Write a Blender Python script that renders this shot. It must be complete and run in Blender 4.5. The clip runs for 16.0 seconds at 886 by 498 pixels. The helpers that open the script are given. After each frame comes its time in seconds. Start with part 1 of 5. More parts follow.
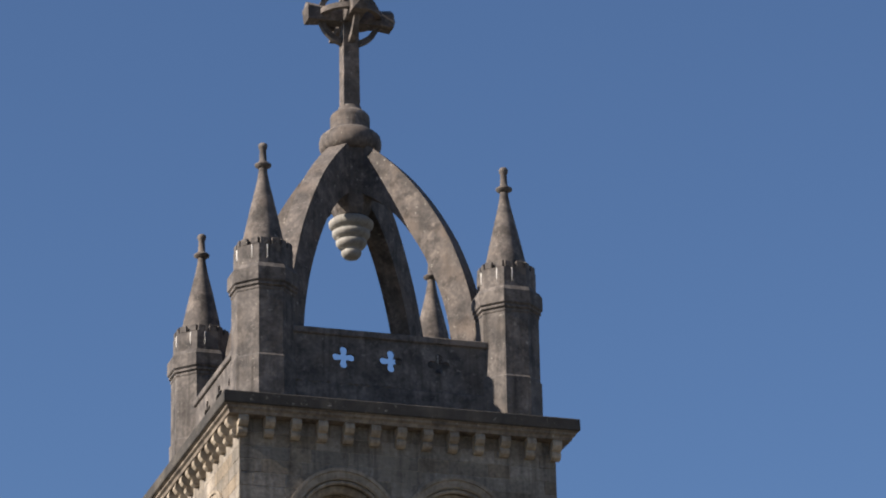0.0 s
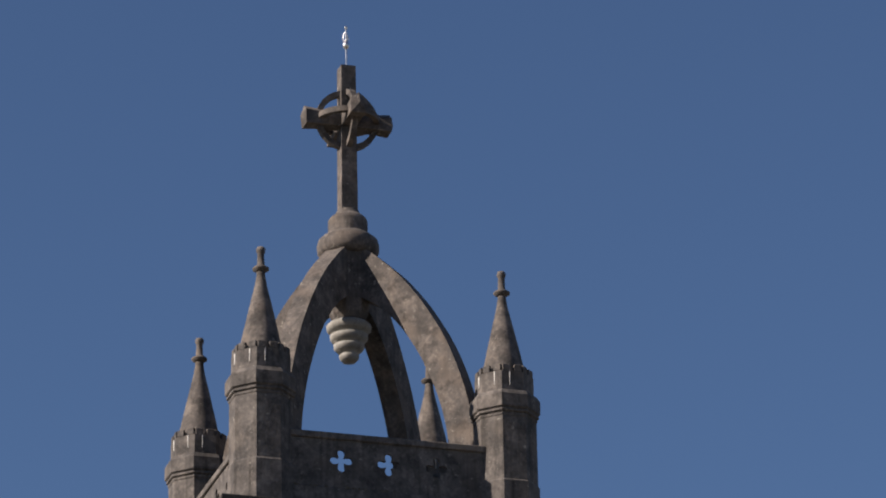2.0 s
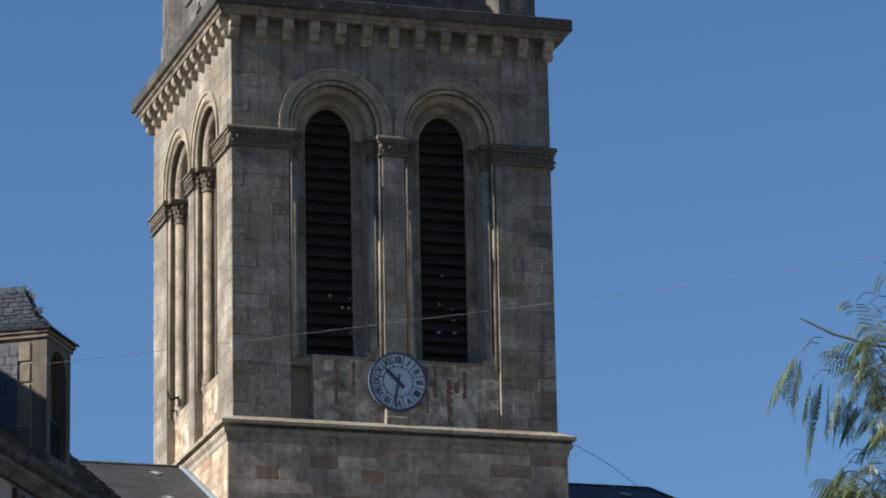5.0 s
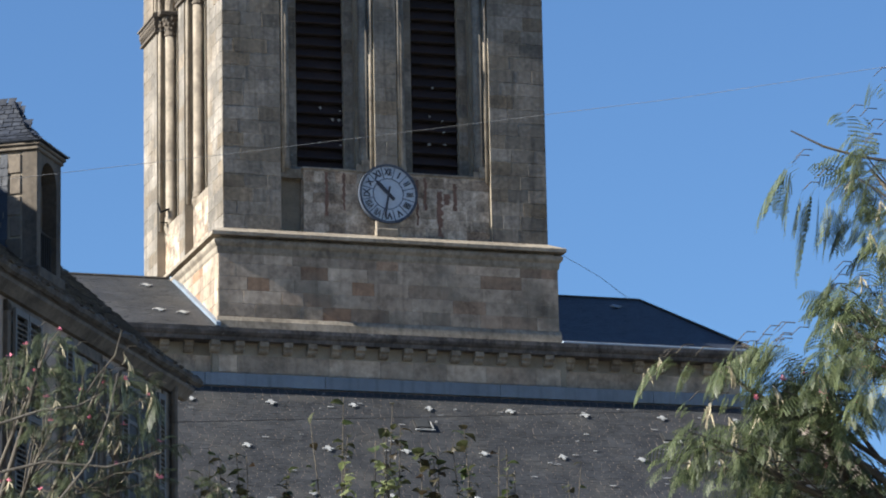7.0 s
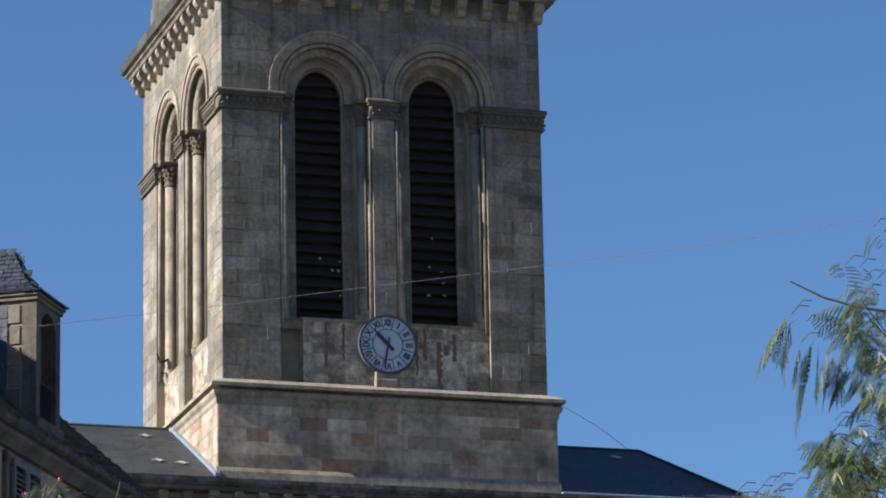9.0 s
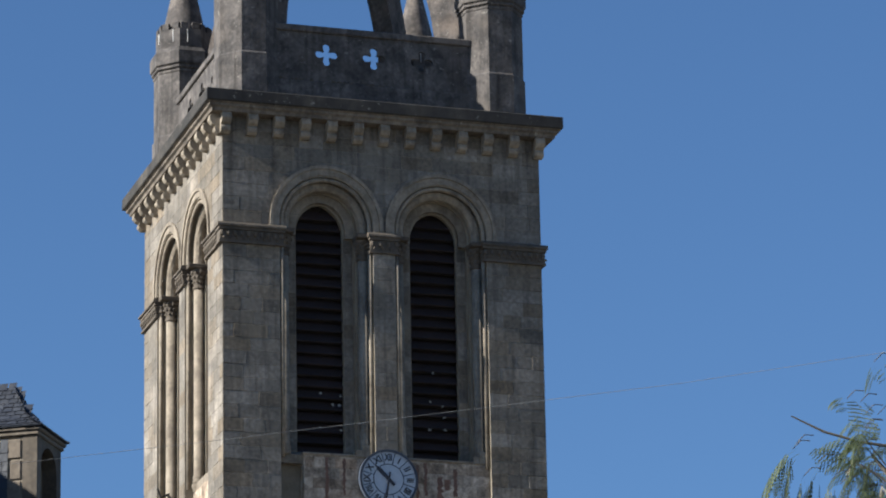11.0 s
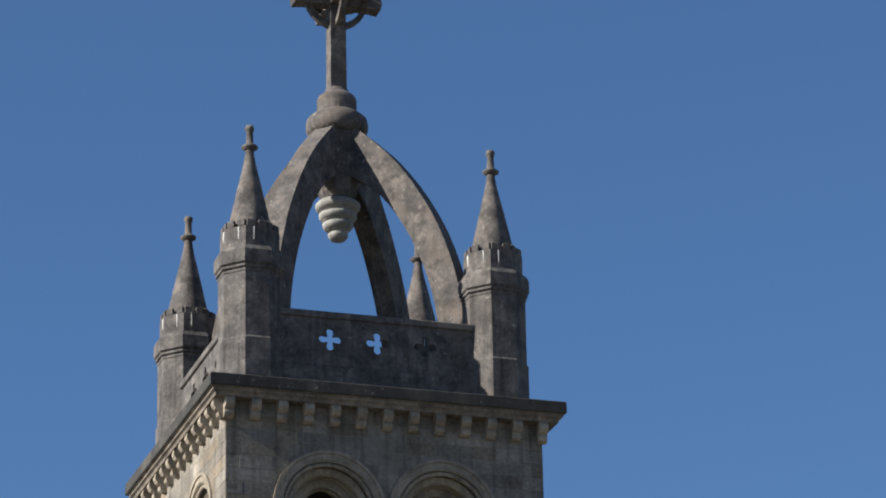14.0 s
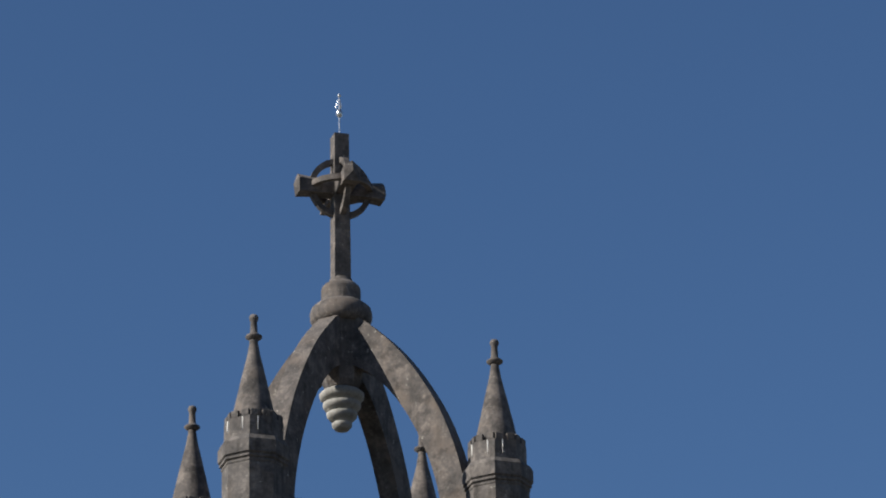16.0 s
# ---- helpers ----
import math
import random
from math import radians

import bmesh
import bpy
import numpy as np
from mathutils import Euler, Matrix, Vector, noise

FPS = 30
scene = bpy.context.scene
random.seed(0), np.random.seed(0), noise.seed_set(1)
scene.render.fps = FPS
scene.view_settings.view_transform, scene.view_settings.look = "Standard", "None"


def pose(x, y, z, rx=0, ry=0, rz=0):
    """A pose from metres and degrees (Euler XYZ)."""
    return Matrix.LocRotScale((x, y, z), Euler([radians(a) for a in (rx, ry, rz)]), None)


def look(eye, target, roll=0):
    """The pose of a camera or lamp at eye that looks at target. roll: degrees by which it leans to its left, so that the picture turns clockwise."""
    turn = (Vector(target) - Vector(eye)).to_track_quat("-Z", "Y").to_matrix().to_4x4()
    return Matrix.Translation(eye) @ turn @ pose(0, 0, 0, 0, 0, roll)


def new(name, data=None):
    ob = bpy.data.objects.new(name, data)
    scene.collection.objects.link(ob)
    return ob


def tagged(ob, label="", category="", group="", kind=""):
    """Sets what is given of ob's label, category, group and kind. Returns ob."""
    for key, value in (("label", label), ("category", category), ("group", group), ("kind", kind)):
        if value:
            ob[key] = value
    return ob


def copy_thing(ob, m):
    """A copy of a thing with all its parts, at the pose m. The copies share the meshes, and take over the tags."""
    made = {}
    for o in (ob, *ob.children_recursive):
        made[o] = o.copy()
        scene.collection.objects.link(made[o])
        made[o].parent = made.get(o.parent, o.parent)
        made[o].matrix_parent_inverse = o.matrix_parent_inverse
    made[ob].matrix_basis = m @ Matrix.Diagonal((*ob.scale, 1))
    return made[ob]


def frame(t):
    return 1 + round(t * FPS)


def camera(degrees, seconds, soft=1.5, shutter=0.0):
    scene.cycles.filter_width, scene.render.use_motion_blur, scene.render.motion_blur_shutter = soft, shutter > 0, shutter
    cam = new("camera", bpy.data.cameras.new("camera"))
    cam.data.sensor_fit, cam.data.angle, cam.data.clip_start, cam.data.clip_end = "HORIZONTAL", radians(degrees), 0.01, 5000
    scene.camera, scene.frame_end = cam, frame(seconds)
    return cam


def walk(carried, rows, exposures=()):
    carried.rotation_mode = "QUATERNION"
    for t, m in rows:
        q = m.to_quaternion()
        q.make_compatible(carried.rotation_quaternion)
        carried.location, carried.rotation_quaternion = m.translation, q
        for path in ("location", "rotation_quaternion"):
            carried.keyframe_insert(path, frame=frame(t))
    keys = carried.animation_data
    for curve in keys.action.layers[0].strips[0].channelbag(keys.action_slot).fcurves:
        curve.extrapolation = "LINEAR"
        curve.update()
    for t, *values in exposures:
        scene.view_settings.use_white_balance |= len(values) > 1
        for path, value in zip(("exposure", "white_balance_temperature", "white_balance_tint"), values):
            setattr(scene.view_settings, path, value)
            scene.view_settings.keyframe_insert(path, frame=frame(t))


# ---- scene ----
# ---- camera ----
cam = camera(12.392, 16.0, soft=2.0)
EYE = Vector((-21.604, -84.089, 1.6))


def turn(yaw, tilt):
    """The camera stays where it is and turns to that heading and tilt."""
    a, b = radians(yaw), radians(tilt)
    way = Vector((math.sin(a) * math.cos(b), math.cos(a) * math.cos(b), math.sin(b)))
    return look(EYE, EYE + way * 100, -1.121)


TILTS = [
    (0.0, 17.485, 21.588), (0.5, 17.500, 22.609), (1.0, 17.529, 23.325), (1.5, 17.555, 23.451), (2.0, 17.549, 23.044),
    (2.5, 17.628, 22.764), (3.0, 17.605, 21.912), (3.5, 17.602, 20.460), (4.0, 17.555, 18.866), (4.5, 17.487, 17.438),
    (5.0, 17.489, 15.980), (5.2, 17.501, 15.418), (5.8, 17.530, 14.120), (6.4, 17.560, 13.340), (6.8, 17.575, 13.270),
    (7.3, 17.585, 13.627), (7.5, 17.600, 13.869), (8.0, 17.613, 14.502), (8.5, 17.623, 14.999), (9.0, 17.626, 15.454),
    (9.2, 17.627, 15.636), (11.3, 17.646, 17.680), (11.5, 17.642, 17.920), (12.0, 17.660, 18.587), (12.5, 17.663, 19.287),
    (13.0, 17.672, 20.018), (13.5, 17.675, 20.678), (14.0, 17.681, 21.339), (14.5, 17.687, 22.038), (15.0, 17.698, 22.747),
    (15.5, 17.704, 23.400), (16.0, 17.675, 23.998)]
walk(cam, [(t, turn(a, b)) for t, a, b in TILTS], [
    (0.0, 1.13, 6700, 15), (0.5, 0.95, 6800, 16), (1.5, 0.74, 6800, 17), (2.5, 0.72, 6800, 17), (3.0, 0.75, 6650, 15), (3.5, 0.87, 6400, 11), (5.0, 1.10, 6150, 9), (7.5, 1.55, 6050, 9), (9.0, 1.24, 6000, 9), (11.5, 1.15, 6000, 9), (12.5, 1.15, 6050, 9),
    (13.5, 1.14, 6100, 9), (14.5, 0.96, 6150, 9), (16.0, 0.73, 6200, 10)])

# ---- light ----
SUN_UP, SUN_FRONT = 30.0, 1.7  # degrees over the horizon, and in front of the tower's front face
world = bpy.data.worlds.new("sky")
scene.world = world
world.use_nodes = True
wn = world.node_tree.nodes
sky = wn.new("ShaderNodeTexSky")
sky.sky_type, sky.sun_disc = "NISHITA", False
sky.sun_elevation, sky.sun_rotation = radians(SUN_UP), radians(270 - SUN_FRONT)
sky.altitude, sky.air_density, sky.dust_density, sky.ozone_density = 300, 1.0, 0.0, 6.5
world.node_tree.links.new(sky.outputs[0], wn["Background"].inputs[0])
wn["Background"].inputs[1].default_value = 0.05
sun_data = bpy.data.lights.new("sun", "SUN")
sun_data.energy, sun_data.angle, sun_data.color = 5.0, radians(0.5), (1.0, 0.92, 0.79)
sun = new("sun", sun_data)
se, sd = radians(SUN_UP), radians(SUN_FRONT)
sun.matrix_world = look((-60 * math.cos(se) * math.cos(sd), -60 * math.cos(se) * math.sin(sd), 60 * math.sin(se) + 30), (0, 0, 30))


# ---- materials ----
def material(name, colours, scale=1.0, rough=0.85, bump=0.3, grain=18.0, vary=0.0, metal=0.0, streak=0.0, stain=None, hue=None, crust=0.0, lichen=0.0):
    """Two scales of noise over a ramp of colours, with relief. vary: spread from piece to piece; streak: runs of dirt down the surface;
    stain: a second colour that lies in patches; hue: a second colour that single pieces take; crust: black weathering in ragged patches; lichen: small pale spots."""
    m = bpy.data.materials.new(name)
    m.use_nodes = True
    nt = m.node_tree
    n, link = nt.nodes, nt.links.new
    b = n["Principled BSDF"]
    geo = n.new("ShaderNodeNewGeometry")
    big = n.new("ShaderNodeTexNoise")
    big.inputs["Scale"].default_value, big.inputs["Detail"].default_value, big.inputs["Roughness"].default_value = scale, 6, 0.65
    fine = n.new("ShaderNodeTexNoise")
    fine.inputs["Scale"].default_value, fine.inputs["Detail"].default_value = grain, 5
    link(geo.outputs["Position"], big.inputs["Vector"])
    link(geo.outputs["Position"], fine.inputs["Vector"])
    mix = n.new("ShaderNodeMath")
    mix.operation = "MULTIPLY_ADD"
    link(fine.outputs[0], mix.inputs[0])
    mix.inputs[1].default_value = 0.45
    link(big.outputs[0], mix.inputs[2])
    ramp = n.new("ShaderNodeValToRGB")
    els = ramp.color_ramp.elements
    while len(els) < len(colours):
        els.new(0.5)
    for i, c in enumerate(colours):
        els[i].position = 0.5 + 0.45 * i / max(1, len(colours) - 1)
        els[i].color = (*c, 1)
    link(mix.outputs[0], ramp.inputs[0])
    out = ramp.outputs[0]

    def blend(kind, a, bcol, fac):
        x = n.new("ShaderNodeMix")
        x.data_type, x.blend_type = "RGBA", kind
        if isinstance(fac, float):
            x.inputs[0].default_value = fac
        else:
            link(fac, x.inputs[0])
        link(a, x.inputs[6])
        if isinstance(bcol, tuple):
            x.inputs[7].default_value = (*bcol, 1)
        else:
            link(bcol, x.inputs[7])
        return x.outputs[2]

    def span(value, lo, hi, a=0.0, z=1.0):
        x = n.new("ShaderNodeMapRange")
        link(value, x.inputs[0])
        for i, v in enumerate((lo, hi, a, z)):
            x.inputs[i + 1].default_value = v
        return x.outputs[0]

    info = n.new("ShaderNodeObjectInfo")
    if vary:
        x = n.new("ShaderNodeMath")
        x.operation = "MULTIPLY_ADD"
        link(info.outputs["Random"], x.inputs[0])
        x.inputs[1].default_value, x.inputs[2].default_value = vary, 1 - vary / 2
        tone = n.new("ShaderNodeCombineColor")
        for i in range(3):
            link(x.outputs[0], tone.inputs[i])
        out = blend("MULTIPLY", out, tone.outputs[0], 1.0)
    if hue:
        far = n.new("ShaderNodeMath")
        far.operation = "FRACT"
        x = n.new("ShaderNodeMath")
        x.operation = "MULTIPLY"
        link(info.outputs["Random"], x.inputs[0])
        x.inputs[1].default_value = 17.3
        link(x.outputs[0], far.inputs[0])
        out = blend("MULTIPLY", out, hue, span(far.outputs[0], 0.62, 0.95, 0.0, 0.9))
    if stain:
        st = n.new("ShaderNodeTexNoise")
        st.inputs["Scale"].default_value, st.inputs["Detail"].default_value = scale * 0.55 + 0.2, 8
        link(geo.outputs["Position"], st.inputs["Vector"])
        out = blend("MIX", out, stain, span(st.outputs[0], 0.52, 0.68, 0.0, 0.75))
    if streak:
        sc = n.new("ShaderNodeVectorMath")
        sc.operation = "MULTIPLY"
        link(geo.outputs["Position"], sc.inputs[0])
        sc.inputs[1].default_value = (7.0, 7.0, 0.4)
        sn = n.new("ShaderNodeTexNoise")
        sn.inputs["Scale"].default_value, sn.inputs["Detail"].default_value = 1.0, 5
        link(sc.outputs[0], sn.inputs["Vector"])
        out = blend("MULTIPLY", out, (0.35, 0.34, 0.33), span(sn.outputs[0], 0.5, 0.72, 0.0, streak))
    if crust:
        cn = n.new("ShaderNodeTexNoise")
        cn.inputs["Scale"].default_value, cn.inputs["Detail"].default_value, cn.inputs["Roughness"].default_value = 2.6, 10, 0.72
        link(geo.outputs["Position"], cn.inputs["Vector"])
        out = blend("MULTIPLY", out, (0.36, 0.35, 0.35), span(cn.outputs[0], 0.505, 0.61, 0.0, crust))
    if lichen:
        ln = n.new("ShaderNodeTexNoise")
        ln.inputs["Scale"].default_value, ln.inputs["Detail"].default_value, ln.inputs["Roughness"].default_value = 7.0, 7, 0.75
        link(geo.outputs["Position"], ln.inputs["Vector"])
        out = blend("MIX", out, (0.36, 0.34, 0.30), span(ln.outputs[0], 0.61, 0.67, 0.0, lichen))
    link(out, b.inputs["Base Color"])
    b.inputs["Metallic"].default_value = metal
    link(span(fine.outputs[0], 0.3, 0.7, rough - 0.08, min(1.0, rough + 0.08)), b.inputs["Roughness"])
    bp = n.new("ShaderNodeBump")
    bp.inputs["Strength"].default_value, bp.inputs["Distance"].default_value = bump, 0.03
    link(mix.outputs[0], bp.inputs["Height"])
    link(bp.outputs[0], b.inputs["Normal"])
    return m


ASHLAR = material("ashlar", [(0.077, 0.068, 0.056), (0.179, 0.159, 0.133), (0.320, 0.286, 0.246)], 1.3, 0.9, 0.3, 11, vary=0.46, hue=(0.96, 0.86, 0.72), streak=0.65, stain=(0.150, 0.131, 0.104), crust=0.65, lichen=0.4)
ASHLAR_BASE = material("ashlar_base", [(0.174, 0.132, 0.095), (0.352, 0.275, 0.203), (0.502, 0.402, 0.303)], 1.0, 0.9, 0.2, 9, vary=0.62, hue=(0.72, 0.54, 0.43), streak=0.35, stain=(0.14, 0.125, 0.10), crust=0.4, lichen=0.25)
DRESSED = material("dressed_stone", [(0.129, 0.105, 0.079), (0.236, 0.199, 0.152), (0.333, 0.285, 0.222)], 1.4, 0.9, 0.25, 12, streak=0.5, crust=0.4, lichen=0.3)
MORTAR = material("mortar", [(0.151, 0.126, 0.094), (0.314, 0.271, 0.206)], 1.2, 0.95, 0.4, 40)
WEATHERED = material("weathered_stone", [(0.029, 0.0268, 0.027), (0.080, 0.072, 0.068), (0.165, 0.146, 0.134)], 1.9, 0.92, 0.4, 12, streak=0.75, stain=(0.106, 0.09, 0.078), crust=0.6, lichen=0.5)
CROWNED = material("crown_stone", [(0.033, 0.030, 0.029), (0.080, 0.070, 0.065), (0.175, 0.149, 0.132)], 2.2, 0.92, 0.45, 12, streak=0.5, stain=(0.118, 0.094, 0.078), crust=0.7, lichen=0.7)
APRON = material("stained_rubble", [(0.115, 0.091, 0.071), (0.333, 0.274, 0.212), (0.575, 0.481, 0.387)], 3.5, 0.95, 0.5, 26, vary=0.6, streak=0.55, hue=(0.92, 0.80, 0.70), crust=0.5, lichen=0.4)
LIME = material("lime", [(0.55, 0.54, 0.52), (0.7, 0.69, 0.67)], 4, 0.9, 0.2, 20)
PALE = material("pale_stone", [(0.17, 0.165, 0.15), (0.30, 0.29, 0.27)], 2, 0.9, 0.3, 20, streak=0.5)
CORNICE = material("cornice_stone", [(0.066, 0.055, 0.044), (0.143, 0.119, 0.094), (0.231, 0.194, 0.150)], 1.8, 0.92, 0.4, 12, streak=0.6, crust=0.5, lichen=0.5)
CAPITAL = material("capital_stone", [(0.054, 0.044, 0.034), (0.122, 0.100, 0.077)], 2.5, 0.9, 0.6, 20)
LEAD = material("lead", [(0.012, 0.011, 0.010), (0.04, 0.036, 0.032)], 1.6, 0.9, 0.3, 12, stain=(0.075, 0.066, 0.054), streak=0.5, lichen=0.5)
ZINC_BLUE = material("old_zinc", [(0.12, 0.145, 0.175), (0.18, 0.21, 0.245)], 1.5, 0.6, 0.1, 10, vary=0.2, streak=0.4)
ZINC = material("zinc", [(0.18, 0.22, 0.27), (0.27, 0.32, 0.38)], 1.5, 0.5, 0.1, 10, metal=0.3, vary=0.2)
SLATE = material("slate", [(0.055, 0.058, 0.066), (0.11, 0.113, 0.122)], 2, 0.55, 0.3, 14, vary=0.5, stain=(0.14, 0.135, 0.12))
SLATE_DARK_SHADED = material("dark_and_shaded_slate", [(0.018, 0.021, 0.028), (0.034, 0.038, 0.048)], 2, 0.5, 0.3, 14, vary=0.4)
PALE_SLATE = material("pale_slate", [(0.26, 0.26, 0.255), (0.42, 0.42, 0.41)], 4, 0.4, 0.1, 20)
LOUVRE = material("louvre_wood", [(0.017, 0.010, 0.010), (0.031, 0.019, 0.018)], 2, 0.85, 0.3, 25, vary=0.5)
INSIDE_SHADE = material("inside_shade", [(0.03, 0.026, 0.024), (0.05, 0.042, 0.038)], 2, 0.95, 0.1)
DIAL = material("dial_enamel", [(0.33, 0.38, 0.45), (0.44, 0.49, 0.56)], 3, 0.6, 0.05, 20)
DIAL_RIM = material("dial_rim", [(0.03, 0.04, 0.062), (0.055, 0.07, 0.10)], 5, 0.85, 0.1, 20)
INK = material("dial_black", [(0.012, 0.013, 0.022), (0.02, 0.022, 0.034)], 4, 0.5, 0.05)
RUST = material("rusty_render", [(0.106, 0.062, 0.046), (0.188, 0.111, 0.081)], 4, 0.95, 0.5, 20)
WIRE = material("wire", [(0.14, 0.14, 0.14), (0.22, 0.22, 0.22)], 8, 0.5, 0.1, 30)
IRON = material("iron", [(0.016, 0.016, 0.017), (0.035, 0.034, 0.034)], 8, 0.6, 0.2, 30, metal=0.6)
STEEL = material("bright_steel", [(0.5, 0.5, 0.5), (0.62, 0.62, 0.62)], 8, 0.3, 0.05, 30, metal=0.9)
PLASTER = material("old_plaster", [(0.252, 0.195, 0.154), (0.454, 0.360, 0.290)], 1.0, 0.95, 0.3, 20, streak=0.5, stain=(0.20, 0.17, 0.14))
HOUSE_STONE = material("house_stone", [(0.066, 0.053, 0.040), (0.176, 0.145, 0.112)], 1.6, 0.9, 0.4, 20, vary=0.6, streak=0.5, crust=0.6, lichen=0.3)
SHUTTER = material("shutter_paint", [(0.085, 0.078, 0.07), (0.14, 0.13, 0.118)], 3, 0.7, 0.2, 20)
TIMBER = material("eave_timber", [(0.022, 0.018, 0.015), (0.075, 0.062, 0.05), (0.13, 0.115, 0.095)], 4, 0.9, 0.7, 14, streak=0.4)
TILE = material("roof_slate_old", [(0.045, 0.04, 0.038), (0.12, 0.105, 0.095)], 2.5, 0.85, 0.5, 14, vary=0.7)
GLASS = material("dark_glass", [(0.02, 0.022, 0.024), (0.03, 0.032, 0.033)], 2, 0.75, 0.05)
GROUND = material("paving", [(0.105, 0.096, 0.077), (0.19, 0.175, 0.142)], 0.3, 0.95, 0.4, 8)
BARK = material("bark", [(0.049, 0.042, 0.034), (0.119, 0.105, 0.087)], 6, 0.9, 0.6, 30)
TWIG = material("twig", [(0.035, 0.027, 0.022), (0.10, 0.085, 0.06)], 9, 0.85, 0.3, 30)
PINK = material("pink_bloom", [(0.55, 0.13, 0.20), (0.72, 0.25, 0.32)], 9, 0.8, 0.2, 30)
MOSS = material("roof_moss", [(0.022, 0.018, 0.012), (0.075, 0.06, 0.042), (0.13, 0.11, 0.085)], 9, 0.95, 0.6, 30)
POD = material("dry_pod", [(0.30, 0.25, 0.16), (0.46, 0.40, 0.28)], 9, 0.8, 0.2, 30)


def leafy(name, dark, light):
    """Leaf that lets some light through; each leaflet has a tone of its own."""
    m = bpy.data.materials.new(name)
    m.use_nodes = True
    n, link = m.node_tree.nodes, m.node_tree.links.new
    b = n["Principled BSDF"]
    geo = n.new("ShaderNodeNewGeometry")
    ramp = n.new("ShaderNodeValToRGB")
    ramp.color_ramp.elements[0].color, ramp.color_ramp.elements[1].color = (*dark, 1), (*light, 1)
    link(geo.outputs["Random Per Island"], ramp.inputs[0])
    link(ramp.outputs[0], b.inputs["Base Color"])
    b.inputs["Roughness"].default_value = 0.5
    tr = n.new("ShaderNodeBsdfTranslucent")
    link(ramp.outputs[0], tr.inputs[0])
    mx = n.new("ShaderNodeMixShader")
    mx.inputs[0].default_value = 0.4
    link(b.outputs[0], mx.inputs[1])
    link(tr.outputs[0], mx.inputs[2])
    link(mx.outputs[0], n["Material Output"].inputs[0])
    return m


FROND_DULL = leafy("dull_frond_green", (0.018, 0.028, 0.011), (0.12, 0.14, 0.075))
FROND = leafy("frond_green", (0.027, 0.042, 0.015), (0.145, 0.172, 0.078))
BROAD = leafy("broad_leaf_green", (0.045, 0.03, 0.018), (0.06, 0.085, 0.03))
BROAD_PALE = leafy("pale_leaf_green", (0.16, 0.19, 0.08), (0.27, 0.30, 0.15))


# ---- building helpers ----
def mesh(name, bm, mat):
    me = bpy.data.meshes.new(name)
    bmesh.ops.recalc_face_normals(bm, faces=bm.faces)
    bm.to_mesh(me)
    bm.free()
    me.materials.append(mat)
    return me


def part(name, bm, mat, parent=None, label="", smooth=False):
    me = mesh(name, bm, mat) if isinstance(bm, bmesh.types.BMesh) else bm
    if smooth:
        me.shade_smooth()
    ob = new(name, me)
    if parent:
        ob.parent = parent
    if label:
        ob["label"] = label
    return ob


def thing(name, label, category, group="", kind=""):
    return tagged(new(name), label, category, group, kind)


def box(bm, x0, x1, y0, y1, z0, z1, m=None, bevel=0.0):
    vs = [bm.verts.new((x, y, z)) for x in (x0, x1) for y in (y0, y1) for z in (z0, z1)]
    fs = [bm.faces.new([vs[i] for i in f]) for f in ((0, 1, 3, 2), (4, 6, 7, 5), (0, 4, 5, 1), (2, 3, 7, 6), (0, 2, 6, 4), (1, 5, 7, 3))]
    if bevel:
        es = list({e for f in fs for e in f.edges})
        r = bmesh.ops.bevel(bm, geom=es, offset=bevel, segments=1, affect="EDGES", profile=0.5)
        vs = list({v for f in r["faces"] for v in f.verts})
    if m is not None:
        bmesh.ops.transform(bm, matrix=m, verts=vs)
    return vs


def welded(bm):
    """Joins touching pieces into one skin and drops the faces between them."""
    bmesh.ops.remove_doubles(bm, verts=bm.verts, dist=0.0005)
    bm.verts.index_update()
    seen, twin = {}, set()
    for f in bm.faces:
        key = frozenset(v.index for v in f.verts)
        if key in seen:
            twin |= {f, seen[key]}
        seen[key] = f
    bmesh.ops.delete(bm, geom=list(twin), context="FACES_ONLY")
    return bm


def prism(bm, outline, y0, y1, m=None):
    """An outline in x and z, drawn out from y0 to y1."""
    a = [bm.verts.new((x, y0, z)) for x, z in outline]
    b = [bm.verts.new((x, y1, z)) for x, z in outline]
    k = len(outline)
    bm.faces.new(a)
    bm.faces.new(b[::-1])
    for i in range(k):
        bm.faces.new((a[i], b[i], b[(i + 1) % k], a[(i + 1) % k]))
    if m is not None:
        bmesh.ops.transform(bm, matrix=m, verts=a + b)


def lathe(bm, profile, sides=24, at=(0, 0), spin=0.0):
    """A profile of (radius, z), turned about an upright axis; eight sides make an octagon."""
    rings = []
    for r, z in profile:
        rings.append([bm.verts.new((at[0] + r * math.cos(spin + 2 * math.pi * i / sides), at[1] + r * math.sin(spin + 2 * math.pi * i / sides), z)) for i in range(sides)])
    for p, q in zip(rings, rings[1:]):
        for i in range(sides):
            bm.faces.new((p[i], p[(i + 1) % sides], q[(i + 1) % sides], q[i]))
    bm.faces.new(rings[0][::-1])
    bm.faces.new(rings[-1])


